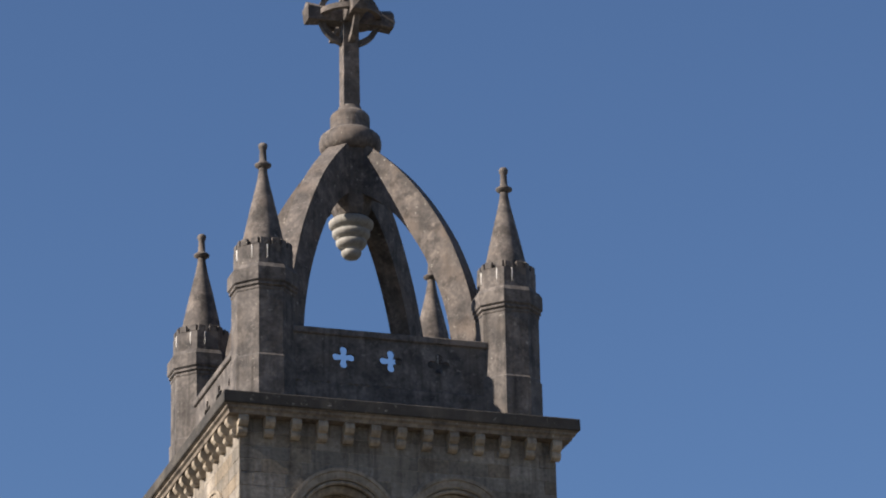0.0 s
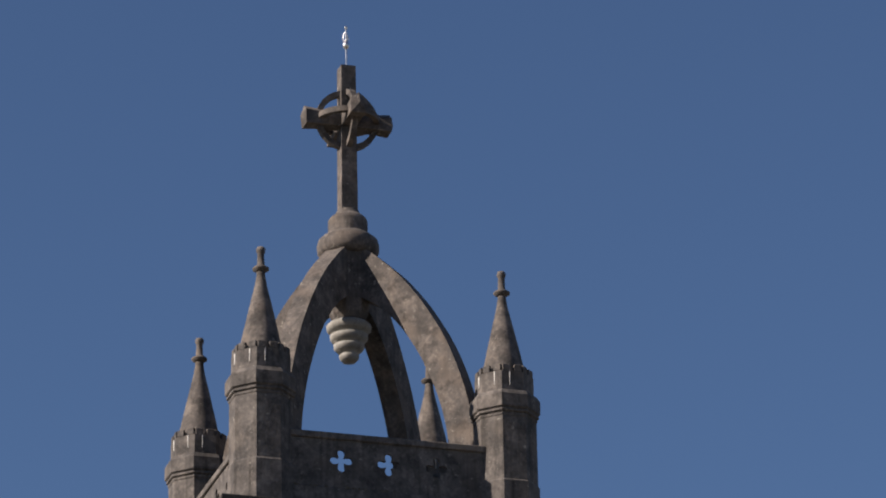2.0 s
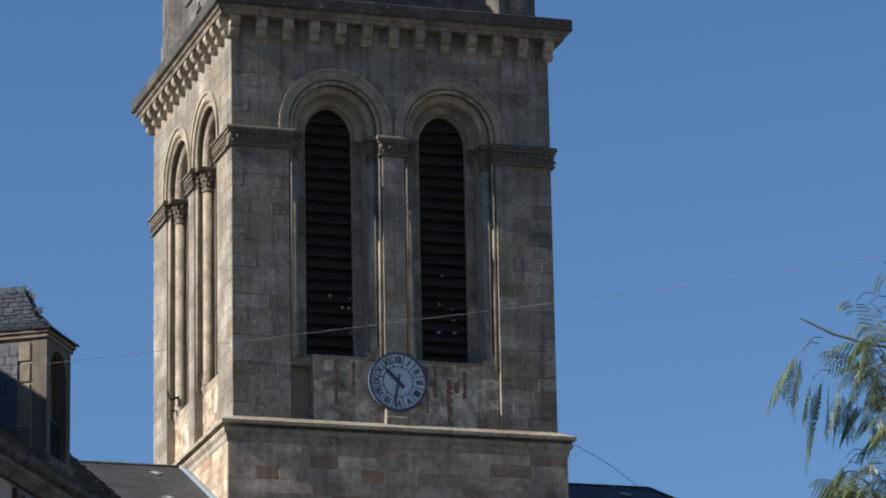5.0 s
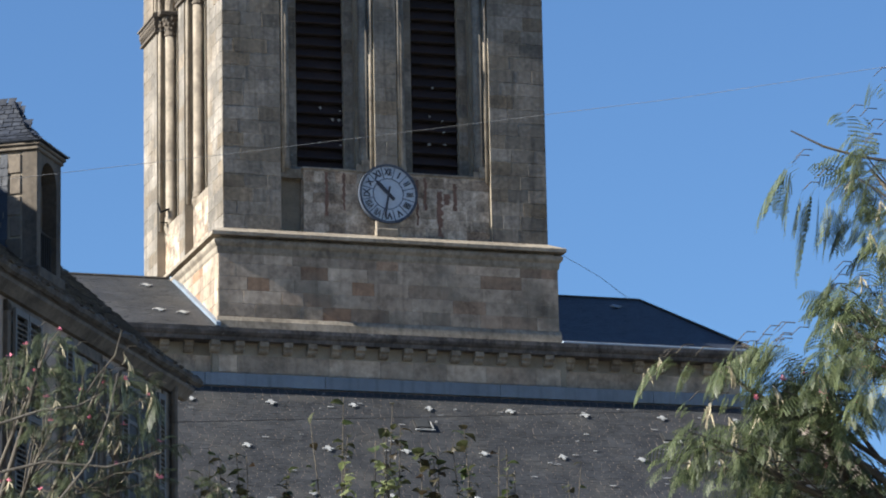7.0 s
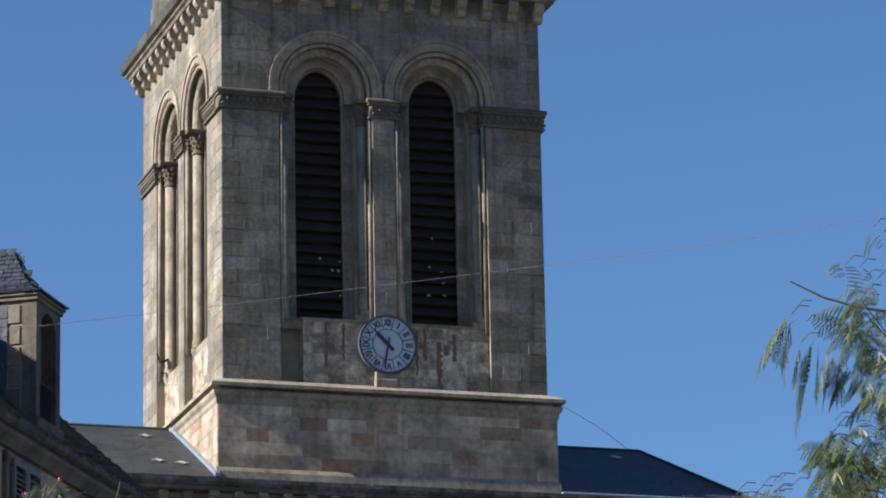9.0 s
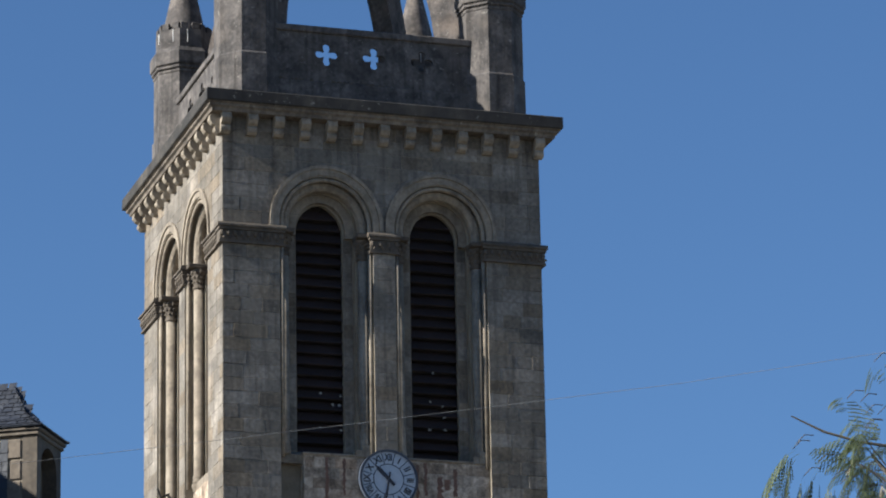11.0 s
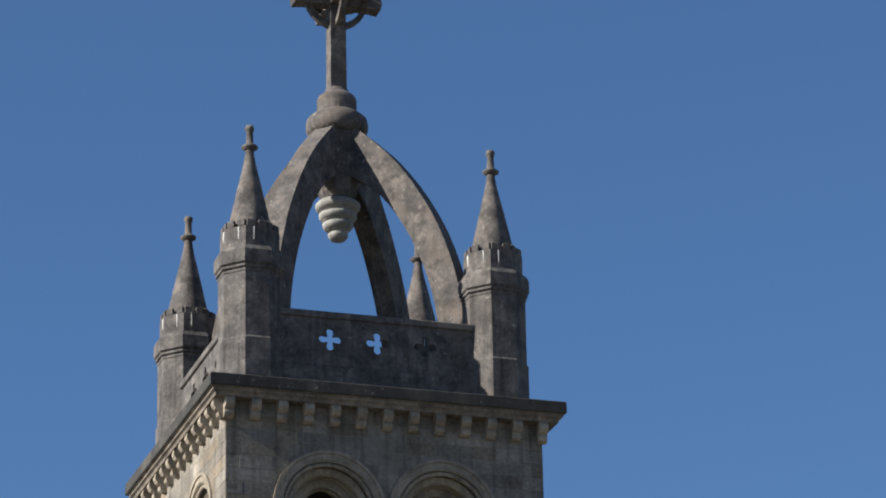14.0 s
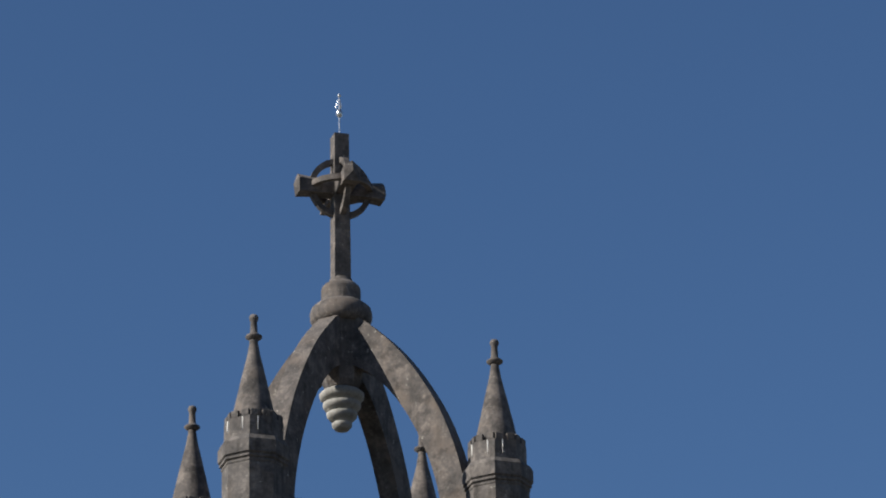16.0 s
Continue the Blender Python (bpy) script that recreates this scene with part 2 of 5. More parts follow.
def tube(bm, points, radii, sides=6):
    """A round bar along points; radii is one number or one for each point."""
    radii = radii if isinstance(radii, (list, tuple)) else [radii] * len(points)
    pts = [Vector(p) for p in points]
    rings = []
    for i, p in enumerate(pts):
        way = (pts[min(i + 1, len(pts) - 1)] - pts[max(i - 1, 0)]).normalized()
        side = way.cross(Vector((0.31, 0.17, 0.93))).normalized()
        up = side.cross(way)
        rings.append([bm.verts.new(p + radii[i] * (side * math.cos(2 * math.pi * k / sides) + up * math.sin(2 * math.pi * k / sides))) for k in range(sides)])
    for p, q in zip(rings, rings[1:]):
        for k in range(sides):
            bm.faces.new((p[k], p[(k + 1) % sides], q[(k + 1) % sides], q[k]))
    bm.faces.new(rings[0][::-1])
    bm.faces.new(rings[-1])


# ---- ground ----
bm = bmesh.new()
bmesh.ops.create_grid(bm, x_segments=2, y_segments=2, size=3000)
tagged(part("ground", bm, GROUND), "grey paved ground of the village square", "ground", kind="structure")

# ---- church tower ----
W = 7.5
Z_STRING, Z_SILL, Z_IMPOST, Z_SPRING, Z_WALL, Z_TOP = 22.71, 24.27, 29.40, 29.56, 32.0, 32.40
BAYS = (2.41, 5.10)
H1, H2, H3 = 1.085, 0.78, 0.55  # half widths of the three orders of an opening
RISE = {H1: 1.01, H2: 1.06, H3: 1.27}
tower = thing("church_tower", "square limestone church bell tower with sunlit flank and dark crown", "tower")
FACES = {  # along, into the wall, up
    "front": Matrix(((1, 0, 0, 0), (0, 1, 0, 0), (0, 0, 1, 0), (0, 0, 0, 1))),
    "left": Matrix(((0, 1, 0, 0), (-1, 0, 0, W), (0, 0, 1, 0), (0, 0, 0, 1))),
    "back": Matrix(((-1, 0, 0, W), (0, -1, 0, W), (0, 0, 1, 0), (0, 0, 0, 1))),
    "right": Matrix(((0, -1, 0, W), (1, 0, 0, 0), (0, 0, 1, 0), (0, 0, 0, 1)))}


def arch_z(u, centre, half):
    d = min(1.0, abs(u - centre) / half)
    if half == H3:
        return Z_SPRING - 0.08 + half * RISE[half] * (1 - d ** 1.75) ** 0.52
    return Z_SPRING + half * RISE[half] * math.sqrt(1 - d * d)


def arched_layer(bm, half, d0, d1, z_open, u0, u1):
    """A layer of wall from u0 to u1 with two arched openings."""
    cuts = {u0, u1}
    for c in BAYS:
        cuts |= {c + half * math.cos(math.pi * i / 16) for i in range(17)}
    cuts = sorted(cuts)
    for a, b in zip(cuts, cuts[1:]):
        c = next((c for c in BAYS if abs((a + b) / 2 - c) < half), None)
        if c is None:
            prism(bm, [(a, Z_STRING), (b, Z_STRING), (b, Z_WALL), (a, Z_WALL)], d0, d1)
        else:
            prism(bm, [(a, arch_z(a, c, half)), (b, arch_z(b, c, half)), (b, Z_WALL), (a, Z_WALL)], d0, d1)
            if z_open > Z_STRING:
                prism(bm, [(a, Z_STRING), (b, Z_STRING), (b, z_open), (a, z_open)], d0, d1)


def arch_band(bm, centre, r0, r1, d0, d1, z_foot, rise=1.1):
    """A moulded band round an arch, with upright feet."""
    n = 24
    pts = [(math.cos(math.pi * i / n), math.sin(math.pi * i / n) * rise) for i in range(n + 1)]
    a = [(centre + r0 * c, Z_SPRING + r0 * s) for c, s in pts]
    b = [(centre + r1 * c, Z_SPRING + r1 * s) for c, s in pts]
    a = [(a[0][0], z_foot)] + a + [(a[-1][0], z_foot)]
    b = [(b[0][0], z_foot)] + b + [(b[-1][0], z_foot)]
    for i in range(len(a) - 1):
        prism(bm, [a[i], a[i + 1], b[i + 1], b[i]], d0, d1)


def arch_roll(bm, centre, r, d, radius, z_foot, rise):
    pts = [(centre + r, d, z_foot)] + [(centre + r * math.cos(math.pi * i / 24), d, Z_SPRING + rise * r * math.sin(math.pi * i / 24)) for i in range(25)] + [(centre - r, d, z_foot)]
    tube(bm, pts, radius, 10)


def band(bm, profile):
    """A moulded course all round the tower: (reach, z) from the foot up."""
    lathe(bm, [((W / 2 + p) * math.sqrt(2), z) for p, z in profile], 4, (W / 2, W / 2), math.pi / 4)


def capital(name, u0, u1, wall, m, ends):
    """A carved impost: abacus, leaf frieze and necking along a pier, returned into the jamb or round the corner."""
    bm = bmesh.new()
    lo, hi = (u0 - 0.13 if ends[0] else u0), (u1 + 0.13 if ends[1] else u1)
    dep = 0.25
    along = m @ Matrix(((0, 1, 0, 0), (1, 0, 0, 0), (0, 0, 1, 0), (0, 0, 0, 1)))
    prism(bm, [(dep, 29.30), (-0.13, 29.30), (-0.13, 29.345), (-0.085, 29.40), (dep, 29.40)], lo, hi, along)
    box(bm, lo + 0.03, hi - 0.03, -0.09, dep, 29.23, 29.30, m)
    box(bm, lo + 0.06, hi - 0.06, -0.045, dep, 28.98, 29.23, m)
    box(bm, lo + 0.04, hi - 0.04, -0.07, dep, 28.93, 28.98, m)
    k = max(3, round((u1 - u0) / 0.13))
    for i in range(k):
        u = lo + 0.1 + (hi - lo - 0.2) * i / (k - 1)
        vs = bmesh.ops.create_uvsphere(bm, u_segments=6, v_segments=5, radius=0.058)["verts"]
        bmesh.ops.transform(bm, matrix=m @ Matrix.Translation((u, -0.06, 29.15)) @ Matrix.Diagonal((0.9, 0.8, 1.25, 1)), verts=vs)
        vs = bmesh.ops.create_uvsphere(bm, u_segments=6, v_segments=4, radius=0.036)["verts"]
        bmesh.ops.transform(bm, matrix=m @ Matrix.Translation((u + 0.05, -0.06, 29.05)), verts=vs)
    part(name, bm, CAPITAL, wall, "dark carved stone capital with leaf frieze")


PIERS = ((0.0, BAYS[0] - H1), (BAYS[0] + H1, BAYS[1] - H1), (BAYS[1] + H1, W))
slat_mesh = None
walls = {}
for side, m in FACES.items():
    bm = bmesh.new()
    # three orders, each deeper and narrower than the one before
    arched_layer(bm, H1, 0.0, 0.42, Z_STRING, 0.0, W)
    arched_layer(bm, H2, 0.42, 0.62, Z_SILL, 0.62, W - 0.62)
    arched_layer(bm, H3, 0.62, 0.74, Z_SILL + 0.05, 0.74, W - 0.74)
    welded(bm)
    bmesh.ops.transform(bm, matrix=m, verts=bm.verts)
    wall = walls[side] = part("wall", bm, MORTAR, tower, "squared limestone wall with two arched belfry openings")
    if side in ("back", "right"):
        continue
    # arch mouldings
    for c in BAYS:
        bm = bmesh.new()
        arch_band(bm, c, 1.10, 1.29, -0.022, 0.03, Z_IMPOST + 0.002, 1.025)
        arch_band(bm, c, 1.24, 1.315, -0.055, -0.018, Z_IMPOST + 0.002, 1.03)
        welded(bm)
        bmesh.ops.transform(bm, matrix=m, verts=bm.verts)
        part("hood_mould", bm, DRESSED, wall)
        bm = bmesh.new()
        arch_band(bm, c, 0.58, H2 - 0.003, 0.50, 0.625, Z_IMPOST, 1.10)
        welded(bm)
        arch_roll(bm, c, 1.025, 0.068, 0.048, Z_IMPOST, 1.01)
        arch_roll(bm, c, 0.93, 0.30, 0.13, Z_IMPOST, 1.03)
        bmesh.ops.transform(bm, matrix=m, verts=bm.verts)
        part("arch_order", bm, DRESSED, wall, smooth=False)
        # a thin roll and a stout shaft in each jamb
        for s in (-1, 1):
            at = (c + s * 0.935, 0.30)
            bm = bmesh.new()
            lathe(bm, [(0.045, 24.10), (0.045, 29.0)], 10, (c + s * 1.025, 0.068))
            bmesh.ops.transform(bm, matrix=m, verts=bm.verts)
            part("jamb_roll", bm, DRESSED, wall, smooth=True)
            bm = bmesh.new()
            lathe(bm, [(0.15, 24.20), (0.155, 24.27), (0.14, 24.30), (0.15, 24.34), (0.15, 24.38), (0.128, 24.43), (0.122, 28.84)], 16, at)
            bmesh.ops.transform(bm, matrix=m, verts=bm.verts)
            part("jamb_shaft", bm, DRESSED, wall, smooth=True)
            bm = bmesh.new()
            lathe(bm, [(0.125, 28.80), (0.15, 28.82), (0.15, 28.87), (0.125, 28.89), (0.14, 29.02), (0.19, 29.19), (0.21, 29.28)], 12, at)
            box(bm, at[0] - 0.20, at[0] + 0.20, 0.0, 0.48, 29.29, 29.395, bevel=0.014)
            for k in range(8):
                a = math.pi * (0.8 + 1.4 * k / 7)
                for r, rad, z, o in ((0.175, 0.05, 29.20, 0), (0.15, 0.042, 29.09, 0.2), (0.135, 0.03, 28.98, 0)):
                    bmesh.ops.create_uvsphere(bm, u_segments=6, v_segments=4, radius=rad, matrix=Matrix.Translation((at[0] + r * math.cos(a + o), at[1] + r * math.sin(a + o), z)))
            for z in (28.97, 29.08, 29.19):
                bmesh.ops.create_uvsphere(bm, u_segments=7, v_segments=5, radius=0.062, matrix=Matrix.Translation((c + s * 1.02, 0.08, z)))
            bmesh.ops.transform(bm, matrix=m, verts=bm.verts)
            part("jamb_capital", bm, CAPITAL, wall, "dark carved leaf capital")
        # sill
        bm = bmesh.new()
        if side == "left":
            # no sill here: a rough stained panel, and each shaft stands on a small corbel
            box(bm, c - H1 + 0.005, c + H1 - 0.005, 0.20, 0.44, Z_STRING, 24.02)
            bmesh.ops.transform(bm, matrix=m, verts=bm.verts)
            part("stained_panel", bm, APRON, wall, "rough stained panel under the opening")
            for s in (-1, 1):
                bm = bmesh.new()
                lathe(bm, [(0.02, 23.82), (0.07, 23.88), (0.12, 24.05), (0.155, 24.15), (0.155, 24.20)], 12, (c + s * 0.935, 0.28))
                bmesh.ops.transform(bm, matrix=m, verts=bm.verts)
                part("shaft_corbel", bm, DRESSED, wall)
            bm = bmesh.new()
        prism(bm, [(0.21, Z_SILL - 0.26), (0.70, Z_SILL - 0.26), (0.70, Z_SILL + 0.10), (0.60, Z_SILL + 0.10), (0.21, Z_SILL - 0.06)], -1.08, 1.08)
        bmesh.ops.transform(bm, matrix=m @ Matrix.Translation((c, 0, 0)) @ Matrix(((0, 1, 0, 0), (1, 0, 0, 0), (0, 0, 1, 0), (0, 0, 0, 1))), verts=bm.verts)
        part("sill", bm, DRESSED, wall)
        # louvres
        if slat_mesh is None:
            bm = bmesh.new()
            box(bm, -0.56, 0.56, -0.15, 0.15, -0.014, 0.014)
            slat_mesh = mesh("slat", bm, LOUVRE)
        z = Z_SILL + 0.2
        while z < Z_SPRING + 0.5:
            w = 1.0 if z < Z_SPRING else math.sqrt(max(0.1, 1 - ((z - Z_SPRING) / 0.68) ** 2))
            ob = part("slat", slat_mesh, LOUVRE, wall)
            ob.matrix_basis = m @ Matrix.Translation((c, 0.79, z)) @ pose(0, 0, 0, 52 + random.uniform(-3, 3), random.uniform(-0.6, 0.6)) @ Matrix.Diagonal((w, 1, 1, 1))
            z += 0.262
    for i, (u0, u1) in enumerate(PIERS):
        if side == "left" and i == 2:
            capital("capital", u0, W - 0.252, wall, m, (True, False))
        else:
            capital("capital", u0, u1, wall, m, (True, True))

# pale chips on the front louvres stand in for sky light through gaps
rs = random.Random(5)
for x, z in ((2.41, 25.76), (2.69, 25.51), (2.87, 25.72), (2.86, 25.5), (2.88, 24.93), (2.39, 24.97), (5.05, 26.39), (4.99, 25.72), (5.28, 25.63), (5.31, 25.37), (4.96, 25.06), (5.32, 25.08)):
    bm = bmesh.new()
    w, h = rs.uniform(0.025, 0.05), rs.uniform(0.025, 0.06)
    prism(bm, [(-w, 0), (w * 0.6, -h * 0.3), (w, h * 0.4), (-w * 0.2, h)], 0, 0.012)
    ob = part("splinter", bm, PALE, walls["front"], "pale chip standing in for sky seen through the louvres")
    ob.matrix_basis = pose(x, 0.63, z, 0, rs.uniform(-50, 50), 0)

# an old iron hook in the far opening of the sunlit flank
bm = bmesh.new()
tube(bm, [(1.55, 0.25, 24.62), (1.60, 0.02, 24.50), (1.62, -0.06, 24.72)], 0.028, 6)
tube(bm, [(1.55, 0.25, 24.62), (1.54, 0.24, 24.28), (1.60, 0.02, 24.26)], 0.022, 6)
bmesh.ops.transform(bm, matrix=FACES["left"], verts=bm.verts)
part("iron_hook", bm, IRON, walls["left"], "bent black iron hook in the wall")

# dark block behind the louvres: the belfry's inner shade put into its colour
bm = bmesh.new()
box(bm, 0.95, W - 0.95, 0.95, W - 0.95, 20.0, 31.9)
part("belfry_lining", bm, INSIDE_SHADE, tower, "dark block standing in for the unlit inside of the belfry")

# apron under the front openings
bm = bmesh.new()
box(bm, 1.87, 3.485, 0.10, 0.43, Z_STRING, 24.20)
box(bm, 4.025, 6.175, 0.10, 0.43, Z_STRING, 24.20)
part("apron", bm, APRON, walls["front"], "stained rubble panel under the belfry openings")
for x0, x1, up in ((1.83, 3.06, 0), (3.06, 3.20, 1), (3.20, 3.485, 2), (4.03, 5.80, 0), (5.80, 5.93, 1), (5.93, 6.18, 2)):
    bm = bmesh.new()
    box(bm, x0, x1 - 0.002, 0.06, 0.30, 24.19, 24.245 + 0.12 * up, bevel=0.015)
    part("ledge_stone", bm, DRESSED, walls["front"])
for x, z0, z1, w in ((4.95, 22.82, 23.85, 0.13), (4.46, 23.05, 24.1, 0.06), (4.64, 23.40, 24.15, 0.07), (5.32, 23.42, 24.05, 0.09), (5.10, 23.55, 23.80, 0.16), (2.36, 23.15, 24.15, 0.07), (2.76, 23.30, 24.15, 0.06)):
    bm = bmesh.new()
    k = 16
    left = [(x + rs.uniform(-0.02, 0.02), z0 + (z1 - z0) * i / k) for i in range(k + 1)]
    right = [(x + w * rs.uniform(0.6, 1.2), z0 + (z1 - z0) * i / k) for i in range(k, -1, -1)]
    prism(bm, left + right, 0.088, 0.105)
    part("rusty_patch", bm, RUST, walls["front"], "rust-red stain of broken render")

bm = bmesh.new()
box(bm, 3.47, 3.99, -0.09, 0.06, 22.70, 22.90, bevel=0.02)
part("clock_bracket", bm, DRESSED, walls["front"], "small stone block under the clock")

# string course and plinth
bm = bmesh.new()
band(bm, [(0.165, 22.12), (0.19, 22.17), (0.20, 22.27), (0.25, 22.33), (0.265, 22.37), (0.265, 22.425), (0.10, 22.43), (0.10, 22.505), (0.325, 22.51), (0.325, 22.585), (0.31, 22.60), (0.02, 22.735), (-0.05, 22.74)])
part("string_course", bm, DRESSED, tower, "moulded limestone string course")
bm = bmesh.new()
box(bm, -0.16, W + 0.16, -0.16, W + 0.16, 0, 22.22)
plinth = part("plinth", bm, MORTAR, tower, "plain squared stone base of the tower")
bm = bmesh.new()
prism(bm, [(-0.05, 20.42), (-0.05, 20.72), (-0.17, 20.72), (-0.22, 20.62), (-0.24, 20.42)], -0.20, W + 0.20, Matrix(((0, 1, 0, 0), (1, 0, 0, 0), (0, 0, 1, 0), (0, 0, 0, 1))))
part("base_course", bm, DRESSED, plinth, "weathered base course of the tower")

# cornice
bm = bmesh.new()
band(bm, [(-0.05, 31.925), (0.30, 31.93), (0.32, 32.0), (0.38, 32.04), (0.38, 32.09), (0.425, 32.11), (0.425, 32.12)])
cornice = part("cornice", bm, CORNICE, tower, "dark weathered stone cornice slab")
bm = bmesh.new()
band(bm, [(0.445, 32.121), (0.465, 32.14), (0.46, 32.395), (0.44, 32.412)])
part("lead_edge", bm, LEAD, cornice, "lead-grey top of the cornice")
bm = bmesh.new()
side_view = [(0.0, 31.48), (0.10, 31.48), (0.17, 31.53), (0.19, 31.60), (0.16, 31.66), (0.24, 31.70), (0.30, 31.78), (0.30, 31.86), (0.27, 31.93), (0.0, 31.93)]
prism(bm, [(-r, z) for r, z in side_view], -0.11, 0.11, Matrix(((0, 1, 0, 0), (1, 0, 0, 0), (0, 0, 1, 0), (0, 0, 0, 1))))
corbel_mesh = mesh("corbel", bm, DRESSED)
for side in ("front", "left"):
    for i in range(13):
        ob = part("corbel", corbel_mesh, DRESSED, cornice)
        ob.matrix_basis = FACES[side] @ Matrix.Translation((0.04 + (W - 0.08) * i / 12, 0, 0))

# ---- crown: parapet, corner turrets, ribs, cross ----
T = 0.79


turret = thing("corner_turret", "octagonal grey stone corner turret with battlements and a conical cap", "turret", "turrets round the tower crown")
bm = bmesh.new()
lathe(bm, [(0.80, 32.40), (0.80, 33.53), (0.762, 33.58), (0.762, 35.15)], 8, spin=math.pi / 8)
part("shaft", bm, WEATHERED, turret)
bm = bmesh.new()
lathe(bm, [(0.755, 35.12), (0.785, 35.16), (0.785, 35.205), (0.765, 35.215), (0.825, 35.25), (0.825, 35.30), (0.805, 35.31), (0.86, 35.35), (0.865, 35.40), (0.865, 35.66), (0.80, 35.77), (0.70, 35.79)], 8, spin=math.pi / 8)
part("collar", bm, WEATHERED, turret, "moulded octagonal collar")
bm = bmesh.new()
lathe(bm, [(0.715, 35.78), (0.715, 36.27)], 8, spin=math.pi / 8)
drum = part("drum", bm, WEATHERED, turret, "octagonal drum streaked with pale lime")
rs = random.Random(12)
for a, w in ((188, 0.07), (232, 0.02), (264, 0.02)):
    bm = bmesh.new()
    off = 0.664 * math.tan(radians(a - round(a / 45) * 45))
    h = rs.uniform(0.15, 0.42)
    prism(bm, [(off - w / 2, 36.25), (off - w * 0.2, 36.25 - h), (off + w * 0.15, 36.25 - h * 0.9), (off + w / 2, 36.26)], -0.008, 0.01, pose(0, 0, 0, 0, 0, round(a / 45) * 45 + 90) @ Matrix.Translation((0, -0.664, 0)))
    part("lime_streak", bm, LIME, drum, "white lime streak")
bm = bmesh.new()
box(bm, -0.12, 0.12, -0.05, 0.05, 36.27, 36.44, bevel=0.012)
merlon_mesh = mesh("merlon", bm, WEATHERED)
for i in range(8):
    a = math.pi / 4 * i
    for s in (-0.145, 0.145):
        ob = part("merlon", merlon_mesh, WEATHERED, drum)
        ob.matrix_basis = pose(0, 0, 0, 0, 0, math.degrees(a)) @ Matrix.Translation((0.610, s, 0)) @ pose(0, 0, 0, 0, 0, 90) @ Matrix.Diagonal((0.8, 1, 1, 1))
bm = bmesh.new()
lathe(bm, [(0.55, 36.25), (0.545, 36.32), (0.42, 36.90), (0.27, 37.55), (0.15, 38.05), (0.105, 38.32), (0.105, 38.40)], 28)
part("cone", bm, CROWNED, turret, "smooth conical stone cap", smooth=True)
bm = bmesh.new()
lathe(bm, [(0.10, 38.38), (0.13, 38.41), (0.20, 38.45), (0.205, 38.49), (0.15, 38.53), (0.095, 38.56), (0.08, 38.86), (0.105, 38.90), (0.115, 38.97), (0.09, 39.02)], 16)
part("finial", bm, CROWNED, turret, "turned stone finial", smooth=True)
turret.location = (T - 0.015, T, 0)
turret.scale = (0.97, 0.97, 1)
for x, y in ((W - T - 0.035, T), (T - 0.015, W - T), (W - T - 0.035, W - T)):
    copy_thing(turret, pose(x, y, 0))


def quatrefoil(u, z, r):
    """Points of a cross of four lobes round (u, z)."""
    pts = []
    for q in range(4):
        a0 = math.pi / 2 * q
        cx, cz = r * 0.66 * math.cos(a0), r * 0.66 * math.sin(a0)
        inner = r * 0.27
        pts.append((u + inner * 1.3 * math.cos(a0 - math.pi / 4), z + inner * 1.3 * math.sin(a0 - math.pi / 4)))
        for i in range(7):
            a = a0 - 2.0 + 4.0 * i / 6
            pts.append((u + cx + r * 0.34 * math.cos(a), z + cz + r * 0.34 * math.sin(a)))
    return pts


def parapet_panel():
    """A stone balustrade panel pierced by three four-lobed openings."""
    bm = bmesh.new()
    u0, u1, z0, z1, d0, d1 = 1.3, W - 1.3, 32.40, 34.28, 0.48, 0.555
    fronts = []
    for d in (d0, d1):
        loops = [[(u0, z0), (u1, z0), (u1, z1), (u0, z1)]] + [quatrefoil(u, 33.78, 0.27) for u in (2.60, 3.73, 4.88)]
        edges, rings = [], []
        for lp in loops:
            vs = [bm.verts.new((u, d, z)) for u, z in lp]
            rings.append(vs)
            edges += [bm.edges.new((vs[i], vs[(i + 1) % len(vs)])) for i in range(len(vs))]
        bmesh.ops.triangle_fill(bm, edges=edges, use_beauty=True)
        fronts.append(rings)
    for a, b in zip(*fronts):
        for i in range(len(a)):
            j = (i + 1) % len(a)
            bm.faces.new((a[i], a[j], b[j], b[i]))
    return bm


for side, m in FACES.items():
    para = thing("parapet", "dark stone parapet panel pierced with four-lobed openings", "parapet", "parapet panels of the crown")
    bm = parapet_panel()
    bmesh.ops.transform(bm, matrix=m, verts=bm.verts)
    part("panel", bm, WEATHERED, para)
    bm = bmesh.new()
    box(bm, 1.25, W - 1.25, 0.42, 0.78, 34.28, 34.44, m, bevel=0.02)
    part("coping", bm, WEATHERED, para)
    bm = bmesh.new()
    box(bm, 1.3, W - 1.3, 0.43, 0.48, 32.40, 33.10, m, bevel=0.015)
    part("foot", bm, WEATHERED, para)
    if side == "front":
        rm = random.Random(3)
        bm = bmesh.new()
        for k in range(34):
            u = 1.45 + 2.6 * rm.random() ** 1.3
            bmesh.ops.create_icosphere(bm, subdivisions=1, radius=rm.uniform(0.015, 0.05), matrix=Matrix.Translation((u, 0.455, 33.11)) @ Matrix.Diagonal((rm.uniform(1, 1.8), 0.6, rm.uniform(0.6, 1.2), 1)))
        tagged(part("moss", bm, MOSS, para, "dark moss tufts on the ledge"), kind="stuff")

C = W / 2
OUT = [(3.44, 32.40), (3.46, 34.6), (3.34, 35.8), (2.90, 37.2), (2.31, 38.35), (1.64, 39.3), (0.97, 40.0), (0.5, 40.42)]
INN = [(2.78, 32.40), (2.80, 34.6), (2.62, 35.8), (2.21, 36.94), (1.64, 37.96), (1.0, 38.70), (0.42, 39.10), (0.0, 39.3)]


